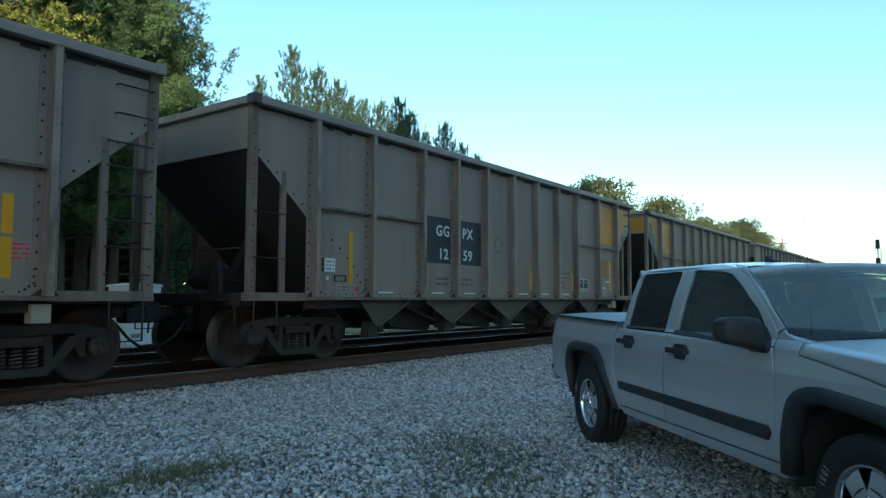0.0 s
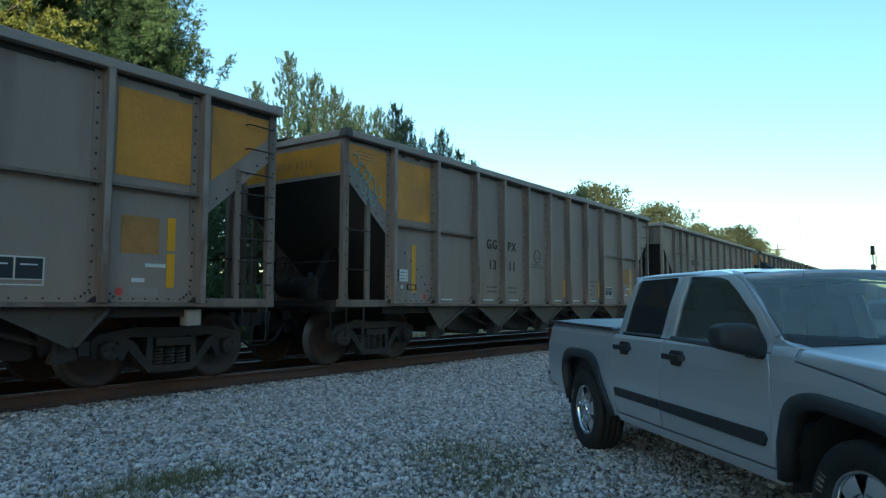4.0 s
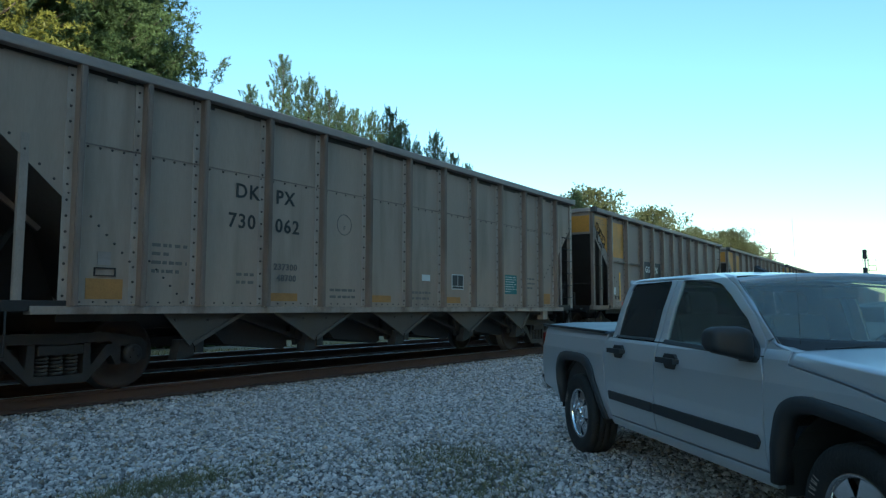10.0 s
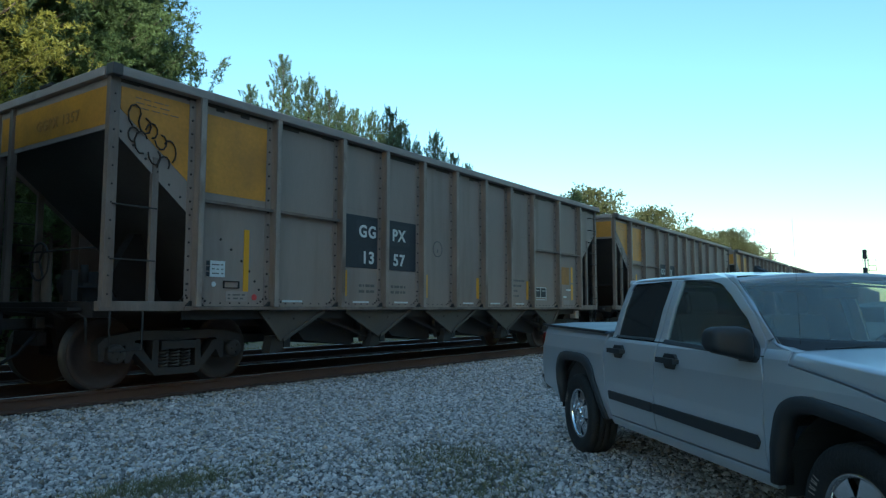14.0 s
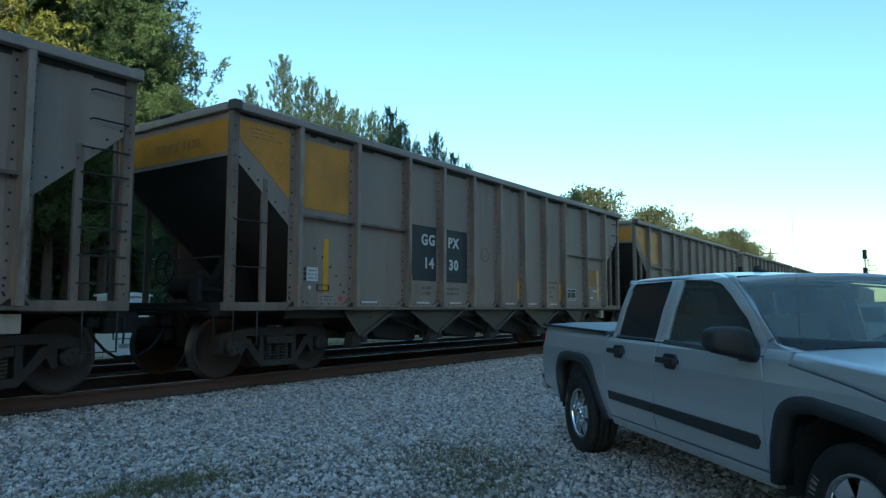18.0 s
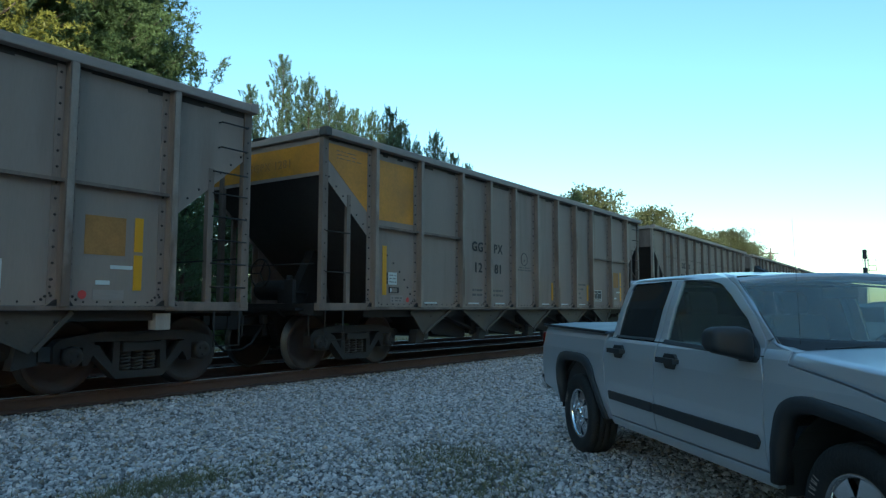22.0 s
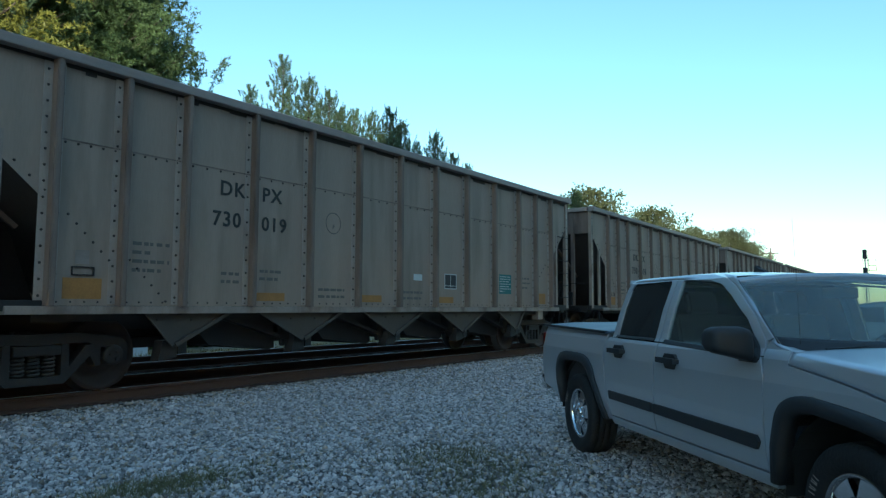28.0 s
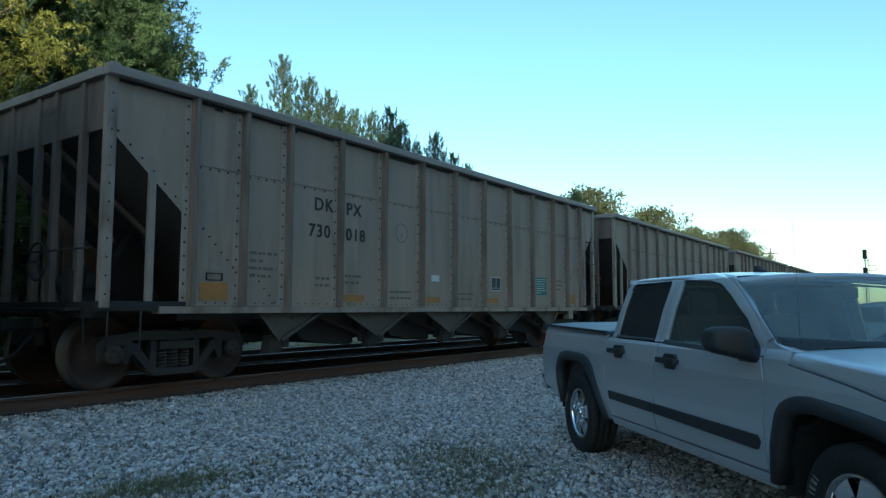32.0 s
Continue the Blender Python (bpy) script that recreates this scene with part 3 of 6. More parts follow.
def mark(car, style, left, right, a, b, bar=1.87, tag=1.40, note=7.78, yellow_front=False, yellow_rear=False, panel=False, scrawl=None, rear_board=True):
    """Letters, reflectors and labels on one car."""
    g = style == "g"
    white = M["letterwhite"] if panel else M["letterblack"]
    if g:
        if panel:
            low = 1.56 if b == "30" else 1.72
            plate(car, 4.03, 4.93, low, 2.62, M["blackpanel"], "number_panel", 0.005, "black painted number panel")
            plate(car, 5.16, 6.04, low, 2.62, M["blackpanel"], "number_panel", 0.005, "black painted number panel")
            for x0, x1, z0, z1 in ((4.36, 4.92, 2.17, 2.55), (4.42, 4.92, 1.73, 2.09), (5.24, 5.84, 2.17, 2.55), (5.3, 5.84, 1.73, 2.09)):
                plate(car, x0, x1, z0, z1, M["wornpanel"], "worn_patch", 0.0065)
        lettering(left, 0.29, white, car, 4.42, -SIDE - 0.011, 2.26)
        lettering(right, 0.29, white, car, 5.32, -SIDE - 0.011, 2.26)
        lettering(a, 0.29, white, car, 4.50, -SIDE - 0.011, 1.81, wide=1.06)
        lettering(b, 0.29, white, car, 5.35, -SIDE - 0.011, 1.81, wide=1.06)
        for x, z0, z1 in ((bar, 1.27, 2.15), (4.10, 1.24, 1.67), (6.36, 1.24, 1.68), (8.22, 1.24, 1.68), (10.45, 1.24, 1.68), (12.97, 1.25, 1.68), (12.97, 1.72, 2.14)):
            w = 0.055 if x < 2 or x > 12 else 0.045
            plate(car, x - w, x + w, z0, z1, M["reflector"], "reflector", 0.006, "yellow reflective strip")
        plate(car, tag + 0.06, tag + 0.30, 1.46, 1.68, M["paper"], "label", 0.005, "white paper label")
        for i in range(3):
            plate(car, tag, tag + 0.05, 1.465 + 0.075 * i, 1.525 + 0.075 * i, M["blackpanel"], "label", 0.005)
            plate(car, tag + 0.09, tag + 0.27, 1.50 + 0.06 * i, 1.515 + 0.06 * i, M["faint"], "print_bar", 0.007)
        bm = bmesh.new()
        for u, v, w, h in ((1.68, 1.31, 0.26, 0.012), (1.68, 1.40, 0.26, 0.012), (1.68, 1.31, 0.012, 0.1), (1.93, 1.31, 0.012, 0.1)):
            box(bm, u, u + w, -SIDE - 0.02, -SIDE, v, v + h)
        part("card_holder", bm, M["under"], car)
        plate(car, 1.72, 2.09, 1.13, 1.27, M["chord"], "label", 0.005, "pale grey plate with worn print")
        for z in (1.16, 1.21):
            plate(car, 1.76, 2.05, z, z + 0.022, M["faint"], "print_bar", 0.007)
        bm = lathe(bmesh.new(), [(0.045, -0.006), (0.045, 0.0)], 16, "y")
        o = part("mark_spot", bm, M["red"], car, "round red paint spot")
        o.location = (2.22, -SIDE, 1.19)
        bm = lathe(bmesh.new(), [(0.035, -0.006), (0.035, 0.0)], 16, "y")
        o = part("mark_spot", bm, M["paper"], car, "round white paint spot")
        o.location = (tag + 0.12, -SIDE - 0.007, 1.36)
        bm = bmesh.new()
        for x, z in ((1.62, 1.98), (1.80, 1.85), (1.98, 1.70), (2.12, 1.56), (2.22, 1.42), (2.30, 1.30)):
            knob(bm, x, -SIDE, z, 0.02, 0.015)
        part("bolt_row", bm, M["rivet"], car)
        for x in (2.95, 4.5, 5.6, 7.85, 8.95, 10.08):
            plate(car, x - 0.2, x + 0.2, 1.125, 1.155, M["paper"], "reflector", 0.004, "narrow white strip")
        if b == "30":
            lettering("LD LMT", 0.085, M["faint"], car, 4.45, -SIDE - 0.006, 1.40)
            lettering("LT WT", 0.085, M["faint"], car, 4.45, -SIDE - 0.006, 1.29)
        for x, n in ((4.45, 0 if b == "30" else 2), (5.3, 2)):
            for i in range(n):
                plate(car, x, x + 0.42, 1.30 + 0.1 * i, 1.345 + 0.1 * i, M["faint"], "print_bar", 0.004)
        for i, w in enumerate((0.36, 0.28, 0.5, 0.62)):
            plate(car, 9.68, 9.68 + w, 1.30 + 0.12 * i, 1.345 + 0.12 * i, M["faint"], "print_bar", 0.004)
        ink = M["faint" if panel else "letterblack"]
        lettering("F", 0.09, ink, car, 6.72, -SIDE - 0.004, 2.13)
        if not panel:
            for z, x0, x1 in ((1.985, 6.50, 7.0), (1.925, 6.38, 7.1)):
                plate(car, x0, x1, z, z + 0.03, M["faint"], "print_bar", 0.004)
        ring = [(6.74 + 0.15 * math.cos(math.tau * k / 24), -SIDE - 0.004, 2.2 + 0.15 * math.sin(math.tau * k / 24)) for k in range(25)]
        part("painted_ring", tube(bmesh.new(), ring, 0.009, 4), ink, car)
        # stencil box, patch, small plate at the trailing end
        for x0, x1, z0, z1 in ((0, 0.60, 0.30, 0.315), (0, 0.60, 0, 0.015), (0, 0.015, 0, 0.315), (0.585, 0.60, 0, 0.315), (0.29, 0.30, 0.06, 0.3), (0, 0.60, 0.06, 0.07)):
            plate(car, 10.84 + x0, 10.84 + x1, 1.24 + z0, 1.24 + z1, M["paper"], "stencil_line", 0.007)
        for x0, x1 in ((10.86, 11.12), (11.15, 11.42)):
            plate(car, x0, x1, 1.315, 1.535, M["blackpanel"], "stencil_box", 0.004)
            plate(car, x0 + 0.04, x1 - 0.05, 1.46, 1.475, M["paper"], "stencil_line", 0.007)
        plate(car, 12.30, 12.80, 1.66, 2.12, M["rustpatch"], "paint_patch", 0.003, "faded orange paint patch")
        plate(car, 12.42, 12.80, 1.13, 1.25, M["chord"], "label", 0.005)
        plate(car, 12.45, 12.62, 1.31, 1.36, M["paper"], "label", 0.006)
        plate(car, 12.62, 12.90, 1.50, 1.545, M["paper"], "label", 0.006)
        if not a:
            plate(car, 13.0, 13.22, 1.42, 1.66, M["chord"], "label", 0.005, "small plate with red print")
        for i in range(0 if a else 4):
            plate(car, 13.02, 13.2, 1.45 + 0.05 * i, 1.475 + 0.05 * i, M["red"], "print_bar", 0.007)
        o = part("mark_spot", lathe(bmesh.new(), [(0.05, -0.006), (0.05, 0.0)], 16, "y"), M["red"], car)
        o.location = (12.3, -SIDE, 1.19)
        if yellow_front:
            part("yellow_gusset", prism(bmesh.new(), [(0.11, 3.74), (1.07, 3.74), (1.07, 2.70), (0.11, 3.46)], -SIDE - 0.005, -SIDE), M["yellow"], car, "dusty yellow paint")
            plate(car, 1.34, 2.38, 2.60, 3.68, M["yellow"], "yellow_panel", 0.005, "dusty yellow painted panel")
            part("yellow_end", boxm(-0.006, -0.0005, -SIDE + 0.1, SIDE - 0.1, 3.26, 3.74), M["yellow"], car, "dusty yellow paint")
            lettering(left + right + " " + a + b, 0.2, M["rustpatch"], car, -0.012, 0.35, 3.40, -math.pi / 2)
            for i, w in enumerate((0.45, 0.5, 0.6)):
                plate(car, 0.3, 0.3 + w, 3.64 - 0.06 * i, 3.65 - 0.06 * i, M["rib"], "print_bar", 0.008)
        if yellow_rear:
            part("yellow_gusset", prism(bmesh.new(), [(14.49, 3.74), (13.53, 3.74), (13.53, 2.70), (14.49, 3.46)], -SIDE - 0.005, -SIDE), M["yellow"], car, "dusty yellow paint")
            plate(car, 12.2, 13.22, 2.60, 3.68, M["yellow"], "yellow_panel", 0.005, "dusty yellow painted panel")
    else:
        lettering(left, 0.29, white, car, 3.39, -SIDE - 0.012, 2.60)
        lx = 4.13
        lettering(right, 0.29, white, car, lx, -SIDE - 0.012, 2.60)
        lettering(a, 0.29, white, car, 3.28, -SIDE - 0.012, 2.17)
        lettering(b, 0.29, white, car, lx, -SIDE - 0.012, 2.17)
        for x0, x1, z0, z1 in ((1.33, 1.78, 1.14, 1.38), (4.05, 4.6, 1.14, 1.26), (6.28, 6.85, 1.14, 1.26), (8.6, 9.1, 1.14, 1.26), (12.72, 13.2, 1.14, 1.4)):
            plate(car, x0, x1, z0, z1, M["rustpatch"], "paint_patch", 0.009, "faded orange paint patch")
        plate(car, 1.46, 1.62, 1.54, 1.70, M["chord"], "label", 0.01, "pale square label")
        plate(car, note, note + 0.26, 1.56, 1.68, M["paper"], "label", 0.01, "white paper label")
        plate(car, 8.80, 9.20, 1.43, 1.72, M["blackpanel"], "stencil_box", 0.009, "black stencil box with white outline")
        for x0, x1, z0, z1 in ((8.79, 9.21, 1.71, 1.725), (8.79, 9.21, 1.42, 1.435), (8.79, 8.805, 1.42, 1.725), (9.195, 9.21, 1.42, 1.725), (8.995, 9.005, 1.46, 1.72), (8.80, 9.20, 1.48, 1.49)):
            plate(car, x0, x1, z0, z1, M["paper"], "stencil_line", 0.011)
        plate(car, 10.93, 11.47, 1.36, 1.80, M["teal"], "notice_panel", 0.01, "teal notice with pale print")
        for i in range(7):
            plate(car, 10.95, 10.95 + (0.46, 0.5, 0.4, 0.48, 0.44, 0.5, 0.2)[i], 1.74 - 0.055 * i, 1.757 - 0.055 * i, M["letterwhite"], "print_bar", 0.012)
        bm = bmesh.new()
        for u, v, w, h in ((1.42, 1.41, 0.26, 0.012), (1.42, 1.50, 0.26, 0.012), (1.42, 1.41, 0.012, 0.1), (1.67, 1.41, 0.012, 0.1)):
            box(bm, u, u + w, -SIDE - 0.025, -SIDE, v, v + h)
        part("card_holder", bm, M["under"], car)
        for x, z0, ws in ((2.15, 1.48, (0.4, 0.5, 0.3, 0.5)), (3.45, 1.38, (0.3, 0.3)), (4.12, 1.44, (0.34, 0.40)), (5.3, 1.2, (0.6, 0.6)), (7.45, 1.2, (0.6, 0.6)), (12.0, 1.5, (0.3, 0.4, 0.35))):
            for i, w in enumerate(ws if (x, b) != (4.12, "062") else ()):
                plate(car, x, x + w, z0 + 0.11 * i, z0 + 0.11 * i + 0.042, M["faint"], "print_bar", 0.009)
        if b == "062":
            lettering("237300", 0.135, M["faint"], car, 4.12, -SIDE - 0.013, 1.606)
            lettering("48700", 0.135, M["faint"], car, 4.18, -SIDE - 0.013, 1.44)
        lettering("F", 0.1, M["faint"], car, 5.60, -SIDE - 0.008, 2.33)
        ring = [(5.62 + 0.17 * math.cos(math.tau * k / 24), -SIDE - 0.008, 2.42 + 0.17 * math.sin(math.tau * k / 24)) for k in range(25)]
        part("painted_ring", tube(bmesh.new(), ring, 0.007, 4), M["faint"], car)
        bm = bmesh.new()
        for k in range(6):
            knob(bm, 1.36 + 0.1 * k, -SIDE - 0.006, 2.1 - 0.1 * k, 0.018, 0.014)
            knob(bm, 2.12 + 0.1 * k, -SIDE - 0.006, 1.62 - 0.1 * k, 0.016, 0.014)
            knob(bm, 12.7 + 0.1 * k, -SIDE - 0.006, 1.62 + 0.1 * k, 0.018, 0.014)
        part("bolt_row", bm, M["rivet"], car)
        lettering(left + right, 0.14, M["faint"], car, -0.05, 0.1, 3.55, -math.pi / 2)
    if scrawl:
        rng = random.Random(scrawl[1])
        for i in range(9):
            cx = 0.28 + 0.66 * (i % 5) / 5 + rng.uniform(-0.03, 0.03)
            cz = 3.3 - 0.75 * (cx - 0.2) + (0.16 if i < 5 else -0.1)
            pts = []
            a0, turn = rng.uniform(0, 6), rng.choice((-1, 1)) * rng.uniform(0.5, 0.8)
            for k in range(8):
                pts.append((cx + 0.085 * math.cos(a0 + turn * k), -SIDE - 0.018, cz + 0.12 * math.sin(a0 + turn * k) + 0.01 * k))
            part("scrawl", tube(bmesh.new(), pts, 0.012, 4), scrawl[0], car, "spray-painted scrawl")


# the train runs a little unevenly at first: metres behind an even pace, second by second
SLACK = [(0.0, 0.04), (1.0, 0.115), (2.0, 0.18), (3.0, 0.215), (4.5, 0.215), (6.0, 0.195), (7.0, 0.19), (8.0, 0.185), (9.0, 0.175), (10.0, 0.125), (11.0, 0.07),
         (12.0, 0.04), (13.0, 0.022), (14.5, 0.01), (16.5, 0.0), (19.0, 0.0), (23.0, 0.0), (28.0, 0.0), (32.0, 0.0)]


def run(t):
    """Metres that the train has gone at t seconds."""
    return SPEED * t - float(np.interp(t, [a for a, _ in SLACK], [b for _, b in SLACK]))


def front_x(k, t):
    """The leading corner of car k at t seconds."""
    return 4.365 + SPEED * 23.0 - run(t) + PITCH_M * (k - 6) + (0.12 if k <= 3 else 0.0)   # the couplers behind the fourth car are pushed in


M["spray_dark"] = mat("dark_brown_spray_paint", (0.05, 0.03, 0.02), 0.6)
M["spray_pale"] = mat("pale_blue_spray_paint", (0.3, 0.5, 0.52), 0.6)
CARS = []
proto = {}
LIST = [("g", "GG", "PX", "12", "40", 0, 0, 0, None), ("g", "GG", "PX", "12", "59", 0, 1, 1, None), ("g", "GG", "PX", "13", "11", 1, 0, 0, ("spray_pale", 3)),
        ("d", "DK", "PX", "730", "062", 0, 0, 0, None), ("g", "GG", "PX", "13", "57", 1, 0, 1, ("spray_dark", 5)), ("g", "GG", "PX", "14", "30", 1, 0, 1, None),
        ("g", "GG", "PX", "12", "81", 1, 0, 0, None), ("d", "DK", "PX", "730", "019", 0, 0, 0, None), ("d", "DK", "PX", "730", "018", 0, 0, 0, None),
        ("d", "", "", "", "", 0, 0, 0, None), ("d", "", "", "", "", 0, 0, 0, None), ("g", "", "", "", "", 0, 0, 0, None), ("g", "", "", "", "", 0, 0, 0, None)]
for k, (style, *_) in enumerate(LIST):
    if style not in proto:
        LENGTH = 14.6 if style == "g" else 14.47
        proto[style] = hopper_car(style)
        CARS.append(proto[style])
    else:
        CARS.append(copy_thing(proto[style], Matrix()))
for k, (style, left, right, a, b, yf, yr, pn, sc) in enumerate(LIST):
    car = CARS[k]
    if k == 0:
        left = right = a = b = ""
    mark(car, style, left, right, a, b, 1.55 if k == 6 else (2.06 if k in (1, 4) else 1.87), 1.60 if k == 6 else 1.40, 6.56 if k == 8 else 7.78, yf, yr, pn, (M[sc[0]], sc[1]) if sc else None)
    say = {"g": "grey steel coal hopper car with bolted ribs", "d": "pale grey coal hopper car with end posts"}[style]
    extra = ", yellow front" if yf else (", yellow rear" if yr else "")
    tagged(car, say + extra, "railway car", "cars of the coal train")
    car.location = (front_x(k, 0), TRACK_Y, 0)

# ---- ground, track ----
def ground_z(x, y):
    """Height of the ground below the rail head: gravel yard, ballast shoulder, ballast bed, verge beyond."""
    def ramp(a, b, v):
        k = min(1.0, max(0.0, (v - a) / (b - a)))
        return k * k * (3 - 2 * k)
    z = -0.25 + 0.058 * ramp(7.2, 8.3, y)
    z += -0.01 * ramp(8.5, 8.7, y) + 0.0 * ramp(10.3, 10.5, y) - 0.2 * ramp(15.2, 16.4, y)
    d = math.hypot(x, y)
    if d < 60:
        z += 0.018 * (noise.noise(Vector((x * 0.6, y * 0.6, 3.1)))) * (1 if y < 7.5 or y > 12.5 else 0.3)
    return z


# bed coloured far darker than the stones to deepen the shade in their gaps
M["gravel_bed"] = mat("grey_gravel_bed", (0.095, 0.088, 0.082), 0.9, vary=0.35, scale=1.2, fine=28, stain=(0.08, 0.074, 0.068), amount=0.42, stain_scale=0.6, stain_edge=0.3, bump=0.9, dist=0.03)
M["stone"] = mat("crushed_grey_stone", (0.52, 0.46, 0.435), 0.8, vary=0.22, scale=8, fine=60, island=0.62, bump=0.3)
M["tan_stone"] = mat("rust_dusted_stone", (0.42, 0.33, 0.25), 0.85, vary=0.25, scale=8, fine=60, island=0.6, bump=0.3)
# near-black colour holds the shade under the train and between the rails
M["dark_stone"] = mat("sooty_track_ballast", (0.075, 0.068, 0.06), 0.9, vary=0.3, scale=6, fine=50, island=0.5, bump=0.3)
M["verge"] = mat("dry_grass_verge", (0.27, 0.21, 0.10), 0.95, vary=0.4, scale=0.3, fine=12, stain=(0.30, 0.265, 0.21), amount=0.5, stain_scale=0.2, bump=0.6, dist=0.05)
M["grass"] = mat("thin_green_grass", (0.19, 0.175, 0.085), 0.8, vary=0.3, scale=4, fine=30, island=0.4, bump=0)

xs = sorted(set([-900, -400, -200, -120, -80, -50, -30, -20] + [-12 + 0.5 * i for i in range(105)] + [44, 52, 65, 80, 100, 130, 180, 260, 400, 700, 1200]))
ys = sorted(set([-900, -400, -200, -100, -60, -30, -15, -8] + [-5 + 0.5 * i for i in range(24)] + [7 + 0.1 * i for i in range(30)] + [10.5 + 0.5 * i for i in range(16)] + [20, 23, 27, 32, 40, 55, 80, 120, 200, 400, 900]))
verts = [(x, y, ground_z(x, y)) for y in ys for x in xs]
nx = len(xs)
faces = [(j * nx + i, j * nx + i + 1, (j + 1) * nx + i + 1, (j + 1) * nx + i) for j in range(len(ys) - 1) for i in range(nx - 1)]
me = bpy.data.meshes.new("ground")
me.from_pydata(verts, [], faces)
me.materials.append(M["gravel_bed"])
me.materials.append(M["verge"])
me.materials.append(M["dark_stone"])
mid = [ys[f[0] // nx] for f in faces]
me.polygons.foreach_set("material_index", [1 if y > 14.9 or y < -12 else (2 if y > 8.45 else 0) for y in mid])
me.polygons.foreach_set("use_smooth", [True] * len(faces))
tagged(new("ground", me), "grey gravel yard beside a railway, with a grassy verge", "ground", kind="structure")


def scatter(name, pts, size, material, squash=0.7, label="", seed=1):
    """Many small angular stones as one mesh. pts: n x 3 places."""
    rng = np.random.default_rng(seed)
    n = len(pts)
    base = np.array([(1, 0, 0), (-1, 0, 0), (0, 1, 0), (0, -1, 0), (0, 0, 1), (0, 0, -1)], float)
    tri = np.array([(0, 2, 4), (2, 1, 4), (1, 3, 4), (3, 0, 4), (2, 0, 5), (1, 2, 5), (3, 1, 5), (0, 3, 5)])
    v = base[None] * rng.uniform(0.75, 1.25, (n, 6, 1)) + rng.normal(0, 0.2, (n, 6, 3))
    q = rng.normal(size=(n, 4))
    q /= np.linalg.norm(q, axis=1)[:, None]
    w, x, y, z = q.T
    R = np.stack([1 - 2 * (y * y + z * z), 2 * (x * y - z * w), 2 * (x * z + y * w), 2 * (x * y + z * w), 1 - 2 * (x * x + z * z), 2 * (y * z - x * w),
                  2 * (x * z - y * w), 2 * (y * z + x * w), 1 - 2 * (x * x + y * y)], 1).reshape(n, 3, 3)
    v = np.einsum("nij,nkj->nki", R, v)
    v[:, :, 2] *= squash
    s = np.asarray(size) * rng.lognormal(0, 0.27, n)
    v = v * s[:, None, None] + np.asarray(pts)[:, None, :]
    f = (tri[None] + (np.arange(n) * 6)[:, None, None]).reshape(-1, 3)
    me = bpy.data.meshes.new(name)
    me.vertices.add(n * 6)
    me.vertices.foreach_set("co", v.reshape(-1))
    me.loops.add(f.size)
    me.loops.foreach_set("vertex_index", f.reshape(-1).astype(np.int32))
    me.polygons.add(len(f))
    me.polygons.foreach_set("loop_start", np.arange(0, f.size, 3, dtype=np.int32))
    me.update(calc_edges=True)
    me.materials.append(material)
    return tagged(new(name, me), label, "gravel", kind="stuff")


rng = np.random.default_rng(4)
# the yard: close-lying stones between the pickup and the line, thinner farther off
P = []
for x0, x1, y0, y1, per in ((1.5, 9.0, 2.0, 8.62, 1650), (9.0, 17.0, 3.0, 8.62, 900), (17.0, 40.0, 4.0, 8.6, 130), (-3.0, 1.5, 2.0, 8.6, 150), (5.0, 12.0, -2.0, 2.0, 500), (-14.0, 40.0, -9.0, 8.5, 26), (2.5, 8.0, 0.3, 2.0, 1400)):
    n = int((x1 - x0) * (y1 - y0) * per)
    P.append(np.stack([rng.uniform(x0, x1, n), rng.uniform(y0, y1, n)], 1))
P = np.concatenate(P)
# thin where it is trodden, and sparser in two worn, weedy places
def weedy(x, y):
    return math.exp(-((x - 3.1) / 0.8) ** 2 - ((y - 4.5) / 0.35) ** 2) + math.exp(-((x - 5.0) / 0.5) ** 2 - ((y - 3.4) / 0.5) ** 2) + math.exp(-((x - 4.4) / 0.7) ** 2 - ((y - 2.7) / 0.35) ** 2)
trodden = np.hypot(P[:, 0], P[:, 1]) < 4.6
keep = np.array([rng.random() > (0.8 if tr else 0.5 * weedy(x, y)) for (x, y), tr in zip(P, trodden)])
P = P[keep]
Z = np.array([ground_z(x, y) for x, y in P])
far = np.clip((np.hypot(P[:, 0], P[:, 1]) - 9) / 20, 0, 1)
size = np.where(P[:, 1] > 7.4, 0.0205, 0.0185) * (1 + 0.6 * far)
dusty = rng.random(len(P)) < 0.14 + 0.5 * np.clip((P[:, 1] - 7.9) / 0.6, 0, 1)
spots = np.column_stack([P, Z + rng.uniform(-0.012, 0.014, len(P))])
scatter("gravel", spots[~dusty], size[~dusty], M["stone"], 0.85, "crushed grey gravel, loose, weedy in places")
scatter("gravel", spots[dusty], size[dusty], M["tan_stone"], 0.85, "rust-dusted gravel stones along the rail", 3)
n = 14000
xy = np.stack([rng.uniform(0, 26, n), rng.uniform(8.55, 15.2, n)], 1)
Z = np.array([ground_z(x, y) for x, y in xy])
scatter("ballast", np.column_stack([xy, Z]), 0.028, M["dark_stone"], 0.75, "dark ballast between the rails, with the train's shade in its colour", 2)


